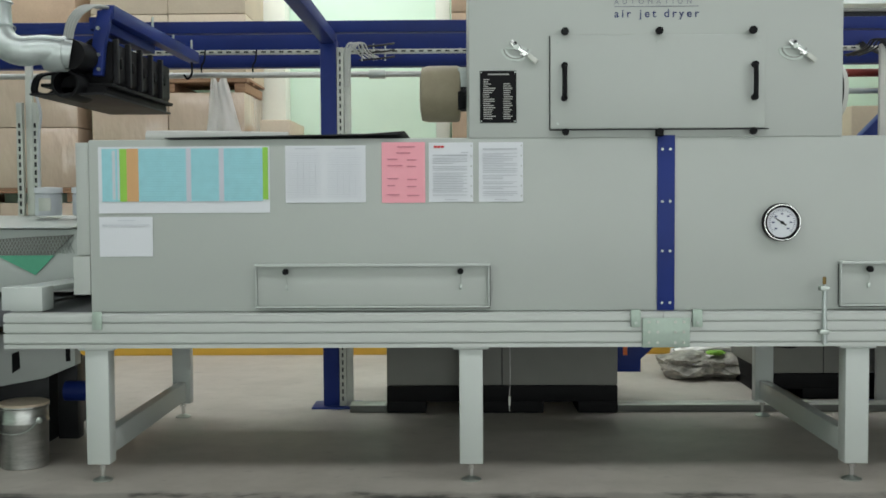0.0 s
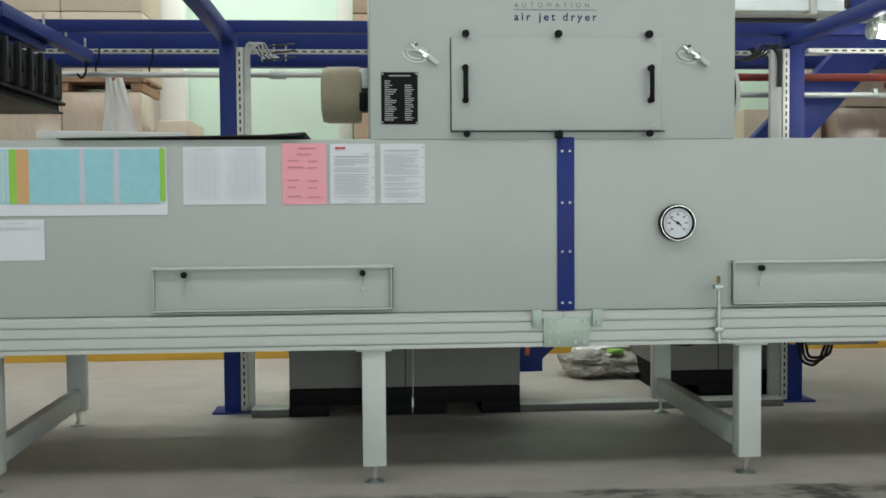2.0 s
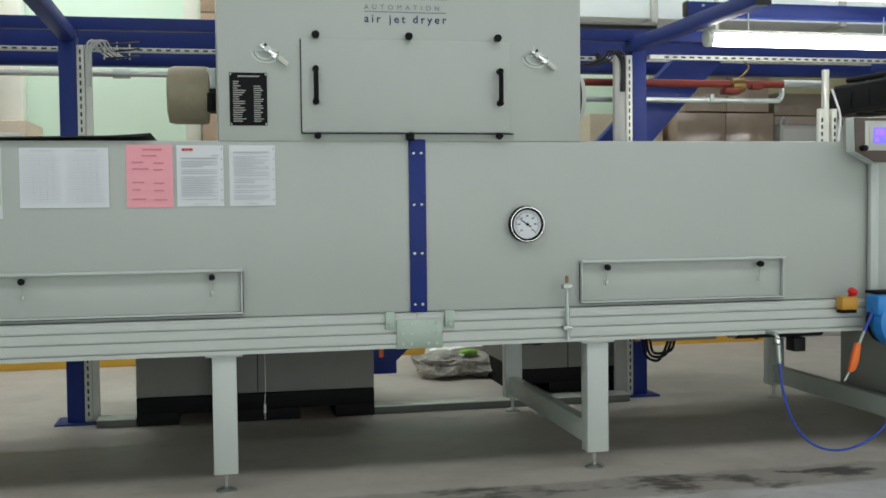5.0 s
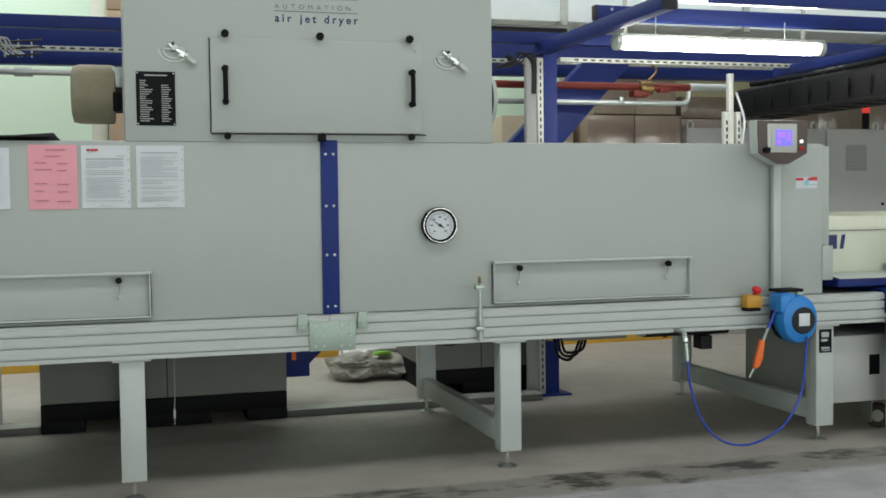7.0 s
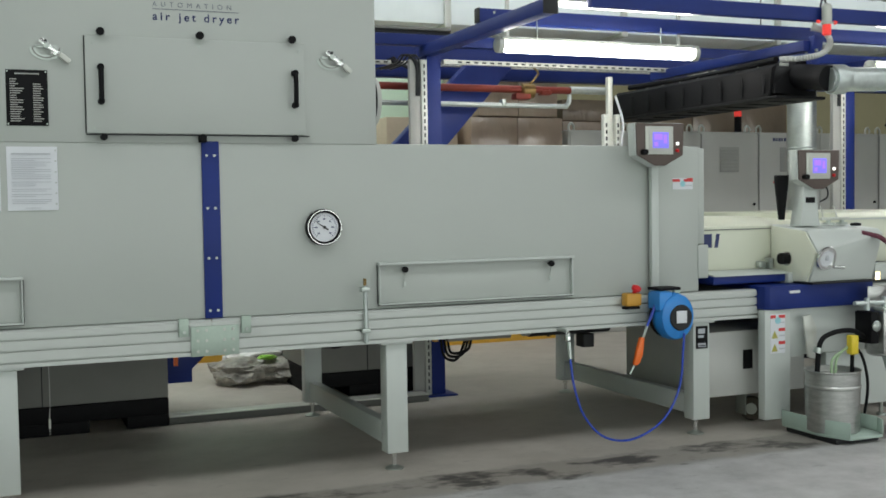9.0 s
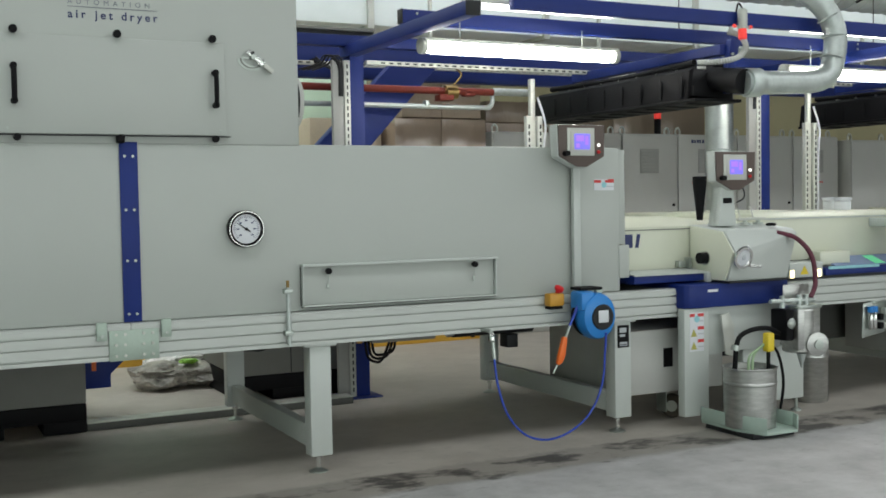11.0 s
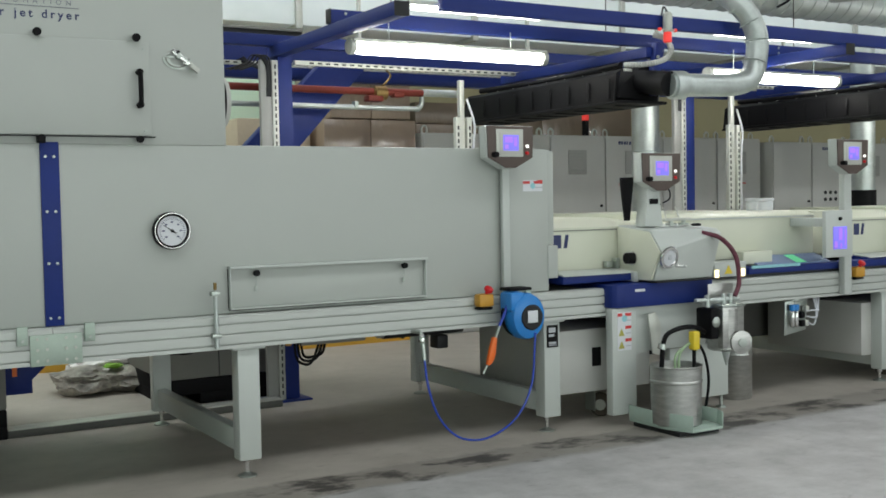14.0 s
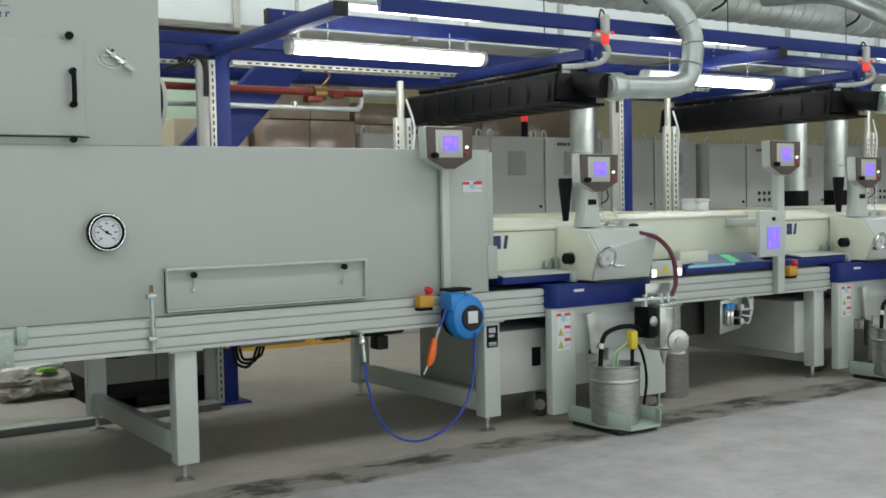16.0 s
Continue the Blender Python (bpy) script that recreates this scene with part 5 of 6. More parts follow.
def warning_label(parent, x0, x1, y, z0, z1, rows):
    """A white safety label with red bars and small pictograms, lying on a front."""
    lb = part("safety_label", bx(B(), x0, x1, y - 0.002, y - 0.0005, z0, z1), PAPER, parent, "white safety label with red headings")
    h = (z1 - z0) / rows
    for k in range(rows):
        zt = z1 - k * h
        part("red_bar", bx(B(), x0 + (x1 - x0) * 0.55, x1, y - 0.003, y - 0.0022, zt - h * 0.32, zt - h * 0.08), REDINK, lb)
        if k == 0:
            part("red_bar", bx(B(), x0, x0 + (x1 - x0) * 0.35, y - 0.003, y - 0.0022, zt - h * 0.32, zt - h * 0.08), REDINK, lb)
            part("blue_disc", cyl(B(), ((x0 + x1) / 2, y - 0.0022, zt - h * 0.5), ((x0 + x1) / 2, y - 0.0034, zt - h * 0.5), h * 0.27, 16), CYAN, lb)
        else:
            xm = x0 + (x1 - x0) * 0.28
            part("yellow_triangle", prism(B(), [(xm - h * 0.3, zt - h * 0.85), (xm + h * 0.3, zt - h * 0.85), (xm, zt - h * 0.25)], "y", y - 0.0032, y - 0.0022), LABELY, lb)
        part("print_line", bx(B(), x0 + (x1 - x0) * 0.58, x1 - 0.004, y - 0.003, y - 0.0022, zt - h * 0.7, zt - h * 0.62), INK, lb)


operator_panel(3.565, 5.27, 1.76)
tagl = thing("label_plate", (3.85, FY - 0.0125, 1.51), "white safety label on the dryer casing", "label")
warning_label(tagl, 3.742, 3.885, FY - 0.0122, 1.478, 1.545, 1)
part("red_bar", bx(B(), 3.842, 3.885, FY - 0.016, FY - 0.0155, 1.53, 1.545), REDINK, tagl)
stop_button(3.40, RY, 0.852)

# hose reel with its hose and blow gun
rl = thing("hose_reel", (3.62, 5.28, 0.6), "sky blue plastic hose reel hung on the conveyor rail", "hose reel")
b = B()
lathe(b, [(0.0, 0.0), (0.09, 0.0), (0.118, 0.012), (0.126, 0.04), (0.126, 0.11), (0.118, 0.138), (0.09, 0.15), (0.0, 0.15)], (3.625, RY - 0.03, 0.75), (0, -1, 0), 36)
bx(b, 3.49, 3.60, RY - 0.165, RY - 0.035, 0.78, 0.885, 0.02)
for v in b.verts:
    v.co.x = 3.628 + (v.co.x - 3.628) * 0.9
    v.co.z = 0.75 + (v.co.z - 0.75) * 1.08
part("shell", b, REELB, rl)
part("dark_side", lathe(B(), [(0.072, 0.0), (0.075, 0.006), (0.068, 0.012), (0.0, 0.012)], (3.635, RY - 0.178, 0.745), (0, -1, 0), 28), DARK, rl)
part("reel_label", box(3.60, 3.668, RY - 0.1945, RY - 0.1905, 0.715, 0.785, 0.001), PAPER, rl, "white printed label")
part("bracket", box(3.53, 3.68, RY - 0.12, RY - 0.002, 0.898, 0.915, 0.004), BLACK, rl)
part("hook_plate", box(3.70, 3.74, RY - 0.03, RY - 0.002, 0.80, 0.905, 0.003), PLATE, rl)
part("lower_ring", lathe(B(), [(0.127, 0.03), (0.13, 0.035), (0.13, 0.06), (0.127, 0.065)], (3.625, RY - 0.03, 0.75), (0, -1, 0), 36, False), BLACK, rl)
hs = thing("air_hose", (3.3, 5.2, 0.08), "blue air hose hanging in a loop", "hose")
part("hose", tube(B(), [(3.655, 5.165, 0.655), (3.65, 5.17, 0.55), (3.635, 5.18, 0.36), (3.56, 5.19, 0.20), (3.44, 5.2, 0.105), (3.29, 5.21, 0.065), (3.14, 5.22, 0.105), (3.03, 5.23, 0.23), (2.975, 5.24, 0.40), (2.96, 5.25, 0.55)], 0.0065, 10, 6), HOSEB, hs)
cpl = part("coupling", cyl(B(), (2.96, 5.25, 0.545), (2.957, 5.26, 0.64), 0.013, 12), ZINC, hs)
part("valve", lathe(B(), [(0.01, 0.0), (0.02, 0.008), (0.02, 0.03), (0.012, 0.05)], (2.955, 5.265, 0.64), seg=12), CHROME, cpl)
part("elbow", tube(B(), [(2.955, 5.265, 0.685), (2.95, 5.29, 0.70), (2.94, 5.38, 0.70)], 0.012, 10), ZINC, cpl)
gn = thing("blow_gun", (3.40, 5.25, 0.5), "orange air blow gun hanging from a short blue hose", "blow gun")
part("lead", tube(B(), [(3.515, 5.24, 0.83), (3.49, 5.245, 0.76), (3.462, 5.25, 0.70)], 0.0085, 8), HOSEB, gn)
part("nipple", cyl(B(), (3.462, 5.25, 0.70), (3.437, 5.255, 0.635), 0.009, 10), ZINC, gn)
part("grip", prism(B(), [(3.418, 0.64), (3.445, 0.632), (3.432, 0.535), (3.412, 0.49), (3.385, 0.475), (3.372, 0.485), (3.39, 0.55)], "y", 5.245, 5.272, 0.006), ORANGE, gn)
part("nozzle", cyl(B(), (3.378, 5.258, 0.478), (3.352, 5.26, 0.43), 0.006, 8), ZINC, gn)
blk = thing("rating_plate", (3.92, 5.374, 0.54), "black printed rating plate on a conveyor leg", "plate")
part("plate", box(3.884, 3.967, 5.369, 5.3735, 0.525, 0.66, 0.001), BLACK, blk)
for z0, z1, u in ((0.615, 0.645, 0.05), (0.59, 0.605, 0.04), (0.545, 0.558, 0.055), (0.535, 0.54, 0.06)):
    part("print_line", bx(B(), 3.897, 3.897 + u, 5.3675, 5.3688, z0, z1), INK, blk)

# motor and cables under the frame
um = thing("drive_motor", (3.3, 5.95, 0.6), "dark belt drive motor under the conveyor", "motor")
part("drum", cyl(B(), (3.06, 5.95, 0.638), (3.62, 5.95, 0.638), 0.052, 20), DARK, um)
part("drum_end", cyl(B(), (3.02, 5.95, 0.638), (3.058, 5.95, 0.638), 0.045, 18), GALV, um)
part("gearbox", box(3.42, 3.50, 5.9, 6.0, 0.50, 0.585, 0.008), DARK, um)
part("mount", box(3.22, 3.27, 5.91, 5.99, 0.69, 0.789, 0.004), DARK, um)
part("drain_screw", cyl(B(), (3.20, 5.95, 0.58), (3.20, 5.95, 0.59), 0.014, 8), DARK, um)
cb = thing("junction_box", (2.68, 5.95, 0.585), "grey junction box with black cable loops under the conveyor", "junction box")
part("box", box(2.50, 2.92, 5.90, 6.02, 0.595, 0.69, 0.006), BINP, cb)
part("hanger", box(2.66, 2.70, 5.94, 5.98, 0.69, 0.789, 0.003), DARK, cb)
part("yellow_gland", cyl(B(), (2.43, 5.93, 0.60), (2.43, 5.93, 0.66), 0.018, 10), AMBER, cb)
for k in range(3):
    part("cable", tube(B(), [(2.46 + 0.02 * k, 5.92, 0.68), (2.47 + 0.02 * k, 5.91, 0.53 + 0.012 * k), (2.52 + 0.012 * k, 5.905, 0.485 + 0.02 * k), (2.60 + 0.03 * k - 0.03, 5.91, 0.50 + 0.02 * k), (2.66 + 0.02 * k - 0.04, 5.92, 0.60)], 0.0085, 8), BLACK, cb)
    part("cable", tube(B(), [(1.70, 6.0 + 0.05 * k, 0.69), (1.76, 6.0 + 0.05 * k, 0.62 - 0.01 * k), (1.86, 6.0 + 0.05 * k, 0.60), (1.96, 6.02 + 0.05 * k, 0.66)], 0.010, 8), BLACK, cb)

# ---- the line goes on ----
fr2 = thing("belt_conveyor", (8.0, 6.2, 0.0), "long pale aluminium conveyor frame of the printing line", "conveyor frame")
rail_run(4.348, 13.0, RY, fr2)
part("belt", bx(B(), 4.41, 13.0, RY + 0.10, 6.99, 0.83, 0.885), BELT, fr2)
part("back_rail", bx(B(), 4.348, 13.0, 7.0, 7.09, RZ0, RZ1), RAIL, fr2)
for lx in (7.05, 9.9):
    leg_pair(lx, fr2)
part("under_panel", box(4.46, 12.5, 6.5, 6.54, 0.25, 0.68, 0.004), UNDERG, fr2)
part("edge_guide", box(5.6, 7.35, RY + 0.02, RY + 0.16, 0.886, 0.935, 0.006), BLUE, fr2, "blue belt edge guide")
part("light_strip", box(5.62, 6.1, RY + 0.015, RY + 0.019, 0.925, 0.945, 0.001), CYAN, fr2)


def printing_station(x):
    """A printing head unit over the belt, with its cabinet and blue carriage; x: its left cabinet edge."""
    s = thing("printing_station", (x + 0.5, 5.8, 0.0), "cream printing head over a blue carriage and pale cabinet", "printing machine", "printing stations")
    # rear hood across the belt
    part("hood", prism(B(), [(5.58, 0.965), (5.58, 1.245), (5.75, 1.30), (7.3, 1.30), (7.3, 0.965)], "x", x - 0.22, x + 0.37, 0.008), CREAM, s)
    # dark strip stands for the shaded groove near the hood's top
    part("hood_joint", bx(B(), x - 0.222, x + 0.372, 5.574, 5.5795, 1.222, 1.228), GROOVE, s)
    part("emblem", prism(B(), [(x - 0.11, 1.115), (x - 0.085, 1.115), (x - 0.07, 1.20), (x - 0.095, 1.20)], "y", 5.576, 5.5795), NAVYINK, s)
    part("emblem", prism(B(), [(x - 0.19, 1.115), (x - 0.13, 1.115), (x - 0.13, 1.20), (x - 0.19, 1.20)], "y", 5.576, 5.5795), NAVYINK, s)
    rl_ = part("roller_guard", prism(B(), [(5.40, 0.90), (5.40, 0.945), (5.56, 0.962), (5.56, 0.90)], "x", x - 0.25, x + 0.30, 0.004), BLUE, s, "blue roller guard")
    part("guard_top", prism(B(), [(5.385, 0.948), (5.40, 0.956), (5.57, 0.972), (5.57, 0.965)], "x", x - 0.25, x + 0.32), LIGHT, rl_)
    part("guard_end", box(x + 0.29, x + 0.335, 5.37, 5.57, 0.888, 0.955, 0.012), LIGHT, rl_)
    part("stop_bracket", box(x + 0.27, x + 0.30, 5.52, 5.57, 0.97, 1.04, 0.004), ZINC, s)
    part("bracket_ear", box(x + 0.20, x + 0.25, 5.53, 5.57, 0.98, 1.02, 0.004), ZINC, s)
    # head
    hb = prism(B(), [(5.58, 0.90), (5.235, 0.90), (5.15, 1.085), (5.255, 1.218), (5.58, 1.250)], "x", x + 0.335, x + 0.90)
    for v in hb.verts:
        if v.co.x > x + 0.7 and v.co.y < 5.2:
            v.co.y, v.co.z = 5.215, 1.19
        if v.co.x > x + 0.7 and v.co.z < 0.95:
            v.co.x -= 0.07
    bmesh.ops.bevel(hb, geom=hb.edges[:], offset=0.004, segments=1, affect="EDGES")
    head = part("print_head", hb, LIGHT, s)
    part("head_cheek", prism(B(), [(5.57, 0.905), (5.245, 0.905), (5.165, 1.083), (5.265, 1.21), (5.57, 1.242)], "x", x + 0.322, x + 0.3325), CREAM, s)
    part("head_back", prism(B(), [(5.585, 0.92), (5.585, 1.25), (6.6, 1.29), (6.6, 0.92)], "x", x + 0.372, x + 0.88, 0.006), CREAM, s)
    part("tray_under_head", bx(B(), x + 0.33, x + 0.82, 5.20, 5.58, 0.888, 0.8985), DARK, s)
    k1 = part("side_knob", cyl(B(), (x + 0.321, 5.42, 1.04), (x + 0.27, 5.42, 1.04), 0.036, 18), BLACK, s)
    part("knob_disc", lathe(B(), [(0.046, 0.0), (0.046, 0.008), (0.0, 0.008)], (x + 0.3215, 5.42, 1.04), (-1, 0, 0), 20), CHROME, k1)
    # dial on the sloping front
    n = Vector((0, -1, -0.3)).normalized()
    c = Vector((x + 0.398, 5.172, 1.052))
    dl = part("hand_wheel", lathe(B(), [(0.07, 0.0), (0.074, 0.012), (0.07, 0.022), (0.056, 0.024), (0.052, 0.016), (0.0, 0.016)], c, n, 30), CHROME, s, "graduated steel hand wheel")
    part("dial_face", lathe(B(), [(0.050, 0.0165), (0.050, 0.0185), (0.0, 0.0185)], c, n, 26), PAPER, dl)
    part("dial_mark", box(c.x - 0.014, c.x + 0.014, c.y - 0.024, c.y - 0.018, c.z - 0.018, c.z + 0.026, 0.002), INK, dl)
    part("wheel_grip", cyl(B(), (c.x + 0.04, c.y - 0.03, c.z - 0.055), (c.x + 0.12, c.y - 0.03, c.z - 0.06), 0.010, 10), CHROME, dl)
    for dx in (0.65, 0.76):
        cl = part("clamp", lathe(B(), [(0.035, 0.0), (0.035, 0.012), (0.014, 0.016), (0.014, 0.04)], (x + dx, 5.42, 1.243), seg=14), ZINC, s)
        part("clamp_lever", box(x + dx - 0.07, x + dx + 0.05, 5.40, 5.425, 1.272, 1.290, 0.004), PERF, cl)
        part("clamp_wire", tube(B(), [(x + dx - 0.03, 5.43, 1.28), (x + dx - 0.03, 5.45, 1.34), (x + dx, 5.5, 1.36)], 0.005, 6), PERF, cl)
    part("back_knob", lathe(B(), [(0.03, 0.0), (0.036, 0.008), (0.03, 0.016), (0.012, 0.02), (0.0, 0.02)], (x + 0.76, 5.30, 1.236), seg=12), BLACK, s)
    # mast for the operator panel
    part("mast", prism(B(), [(x + 0.375, 1.242), (x + 0.53, 1.242), (x + 0.515, 1.34), (x + 0.50, 1.56), (x + 0.40, 1.56), (x + 0.395, 1.36)], "y", 5.36, 5.46, 0.006), LIGHT, s)
    part("mast_plate", box(x + 0.415, x + 0.485, 5.354, 5.3595, 1.385, 1.42, 0.001), BLACK, s)
    part("panel_cable", tube(B(), [(x + 0.47, 5.35, 1.52), (x + 0.55, 5.33, 1.48), (x + 0.56, 5.33, 1.42), (x + 0.52, 5.35, 1.39)], 0.005, 6), DARK, s)
    part("suction_cone", lathe(B(), [(0.02, 0.0), (0.045, 0.24), (0.045, 0.28)], (x + 0.345, 5.5, 1.28), seg=14), BLACK, s)
    # carriage and cabinet
    part("carriage", prism(B(), [(x + 0.03, RY - 0.02), (x + 0.04, RY - 0.06), (x + 0.065, RY - 0.083), (x + 0.11, RY - 0.092), (x + 0.86, RY - 0.092), (x + 0.90, RY - 0.04), (x + 0.90, RY + 0.6), (x + 0.03, RY + 0.6)], "z", 0.742, 0.886, 0.006), BLUE, s, "ultramarine carriage")
    part("name_bar", bx(B(), x + 0.20, x + 0.28, RY - 0.0955, RY - 0.0925, 0.838, 0.854), PAPER, s)
    cab = part("cabinet", box(x + 0.030, x + 0.222, RY - 0.075, RY - 0.01, 0.07, 0.740, 0.006), LIGHT, s)
    part("side_box", box(x - 0.24, x + 0.5, RY + 0.12, 6.4, 0.20, 0.60, 0.006), CABG, s)
    part("cabinet_wing", prism(B(), [(x + 0.2225, 0.44), (x + 0.34, 0.44), (x + 0.34, 0.45), (x + 0.84, 0.45), (x + 0.84, 0.740), (x + 0.2225, 0.740)], "y", RY - 0.045, RY - 0.02, 0.004), LIGHT, s)
    part("rear_panel", box(x + 0.55, x + 1.07, RY - 0.02, RY + 0.03, 0.09, 0.445, 0.006), LIGHT, s)
    part("side_panel", box(x + 1.02, x + 1.068, RY + 0.032, 5.75, 0.12, 0.445, 0.006), LIGHT, s)
    part("foot", lathe(B(), [(0.035, 0.0), (0.03, 0.015), (0.012, 0.02), (0.012, 0.12)], (x + 1.03, 5.36, 0.0), seg=14), ZINC, s)
    part("inner_frame", box(x - 0.02, x + 0.9, 6.0, 6.1, 0.1, 0.68, 0.004), DARK, s)
    warning_label(cab, x + 0.07, x + 0.18, RY - 0.0755, 0.475, 0.715, 3)
    part("slot", bx(B(), x + 0.02, x + 0.09, RY + 0.115, RY + 0.1195, 0.36, 0.48), BLACK, s)
    wl = part("castor", lathe(B(), [(0.03, -0.025), (0.07, -0.022), (0.078, -0.01), (0.078, 0.01), (0.07, 0.022), (0.03, 0.025)], (x + 0.19, RY + 0.25, 0.079), (-0.72, -0.69, 0.0), 22), RUBBER, s)
    part("castor_hub", cyl(B(), (x + 0.166, RY + 0.227, 0.079), (x + 0.214, RY + 0.273, 0.079), 0.036, 16), PERF, wl)
    part("castor_fork", box(x + 0.10, x + 0.108, RY + 0.2, RY + 0.30, 0.05, 0.199, 0.003), ZINC, wl)
    # scoop, pump and hoses
    part("scoop", prism(B(), [(x + 0.335, 0.44), (x + 0.41, 0.42), (x + 0.405, 0.62), (x + 0.36, 0.705), (x + 0.30, 0.69)], "y", RY - 0.10, RY - 0.09, 0.003), PERF, s)
    pmp = part("pump", lathe(B(), [(0.085, 0.0), (0.10, 0.01), (0.10, 0.27), (0.085, 0.29), (0.04, 0.30), (0.0, 0.30)], (x + 0.825, 5.13, 0.435), seg=24), STEEL, s, "polished steel ink pump")
    part("pump_disc", lathe(B(), [(0.05, 0.0), (0.075, 0.006), (0.075, 0.018), (0.03, 0.026), (0.0, 0.026)], (x + 0.865, 5.02, 0.492), (-0.25, -1, 0), 24), STEEL, pmp)
    part("disc_boss", lathe(B(), [(0.03, 0.0), (0.03, 0.006), (0.0, 0.008)], (x + 0.858, 4.992, 0.492), (-0.25, -1, 0), 20), ZINC, pmp)
    part("pump_spout", lathe(B(), [(0.004, 0.0), (0.03, 0.09), (0.0, 0.09)], (x + 0.78, 5.06, 0.345), seg=12), GALV, pmp)
    part("pump_guard", box(x + 0.735, x + 0.955, 5.17, 5.175, 0.745, 0.862, 0.002), STEEL, pmp)
    part("pump_shell", box(x + 0.735, x + 0.925, 5.04, 5.12, 0.455, 0.735, 0.012), STEEL, pmp)
    part("shell_rim", box(x + 0.729, x + 0.931, 5.033, 5.127, 0.718, 0.739, 0.004), ZINC, pmp)
    part("pump_block", box(x + 0.655, x + 0.72, 5.06, 5.2, 0.52, 0.715, 0.01), BLACK, pmp)
    part("pump_lug", lathe(B(), [(0.03, 0.0), (0.034, 0.008), (0.02, 0.02), (0.0, 0.024)], (x + 0.69, 5.058, 0.63), (0, -1, 0), 14), ZINC, pmp)
    part("pump_link", cyl(B(), (x + 0.56, 5.10, 0.77), (x + 0.93, 5.10, 0.765), 0.014, 10), GALV, pmp)
    for dx in (0.66, 0.80, 0.86):
        part("fitting", cyl(B(), (x + dx, 5.10, 0.725), (x + dx, 5.10, 0.80), 0.017, 10), GALV, pmp)
    part("ink_hose", tube(B(), [(x + 0.66, 5.12, 0.56), (x + 0.52, 5.08, 0.61), (x + 0.35, 5.05, 0.61), (x + 0.235, 5.03, 0.56), (x + 0.20, 5.02, 0.38)], 0.015, 10), BLACK, s)
    part("hose_collar", cyl(B(), (x + 0.21, 5.03, 0.50), (x + 0.22, 5.03, 0.53), 0.027, 12), ZINC, s)
    part("feed_hose", tube(B(), [(x + 0.75, 5.24, 1.195), (x + 0.85, 5.17, 1.155), (x + 0.93, 5.12, 1.04), (x + 0.95, 5.11, 0.87), (x + 0.90, 5.10, 0.78)], 0.0155, 10), MAROON, s, "maroon ribbed feed hose")
    part("drain_hose", tube(B(), [(x + 0.45, 5.0, 0.54), (x + 0.51, 4.98, 0.46), (x + 0.55, 4.98, 0.28), (x + 0.53, 5.0, 0.055)], 0.009, 8), BLACK, s)
    part("yellow_motor", box(x + 0.40, x + 0.455, 4.95, 5.0, 0.485, 0.60, 0.010), YELPL, s)
    part("motor_shaft", cyl(B(), (x + 0.425, 4.975, 0.38), (x + 0.425, 4.975, 0.486), 0.012, 8), BLACK, s)
    for k in range(2):
        part("green_lead", tube(B(), [(x + 0.43, 4.99, 0.53 + 0.01 * k), (x + 0.37, 4.99, 0.51), (x + 0.33 - 0.03 * k, 5.0, 0.46), (x + 0.32 - 0.03 * k, 5.0, 0.38)], 0.008, 8), PALEGREEN, s)
    return s


def ink_bucket(x, y, z, r, h, label, full=True):
    k = thing("ink_bucket", (x, y, z), label, "bucket", "ink buckets")
    part("pail", lathe(B(), [(r * 0.93, 0.0), (r * 0.97, h * 0.02), (r * 0.985, h * 0.70), (r * 1.02, h * 0.72), (r * 1.02, h * 0.745), (r * 0.985, h * 0.765), (r * 0.99, h * 0.96), (r * 1.035, h * 0.98), (r * 1.02, h), (r * 0.97, h * 0.99), (r * 0.96, h * 0.9), (0.0, h * 0.9)], (x, y, z), seg=36), STEEL, k)
    return k


def drip_tray(x, y):
    t = thing("drip_tray", (x, y, 0.0), "grey-green sheet-metal drip tray on the floor", "tray", "drip trays")
    part("base", prism(B(), [(x - 0.185, y + 0.22), (x - 0.185, y - 0.10), (x - 0.12, y - 0.28), (x + 0.12, y - 0.28), (x + 0.16, y - 0.20), (x + 0.16, y + 0.22)], "z", 0.03, 0.045, 0.003), TRAYG, t)
    for a, c in (((x - 0.185, y + 0.22), (x - 0.185, y - 0.10)), ((x - 0.185, y - 0.10), (x - 0.12, y - 0.28)), ((x + 0.16, y + 0.22), (x + 0.16, y - 0.20)), ((x + 0.16, y - 0.20), (x + 0.12, y - 0.28))):
        d = (Vector((*c, 0)) - Vector((*a, 0)))
        m = Matrix.Translation((a[0], a[1], 0.046)) @ Matrix.Rotation(math.atan2(d.y, d.x), 4, "Z")
        part("side", bx(B(), 0, d.length, -0.003, 0.003, 0, 0.085, 0.001, m), TRAYG, t)
    part("skid", box(x - 0.17, x + 0.15, y - 0.22, y + 0.2, 0.0, 0.029, 0.004), DARK, t)


STX = (4.285, 7.12)
st1 = printing_station(STX[0])
copy_thing(st1, Matrix.Translation(st1.location + Vector((STX[1] - STX[0], 0, 0))))
for x in STX:
    operator_panel(x + 0.485, 5.33, 1.615)
    drip_tray(x + 0.33, 5.04)
    ink_bucket(x + 0.285, 4.985, 0.046, 0.158, 0.362, "galvanised ink bucket with hoses standing in a drip tray")
    ink_bucket(x + 1.375, 5.57, 0.0, 0.12, 0.43, "tall galvanised ink bucket standing on the floor")

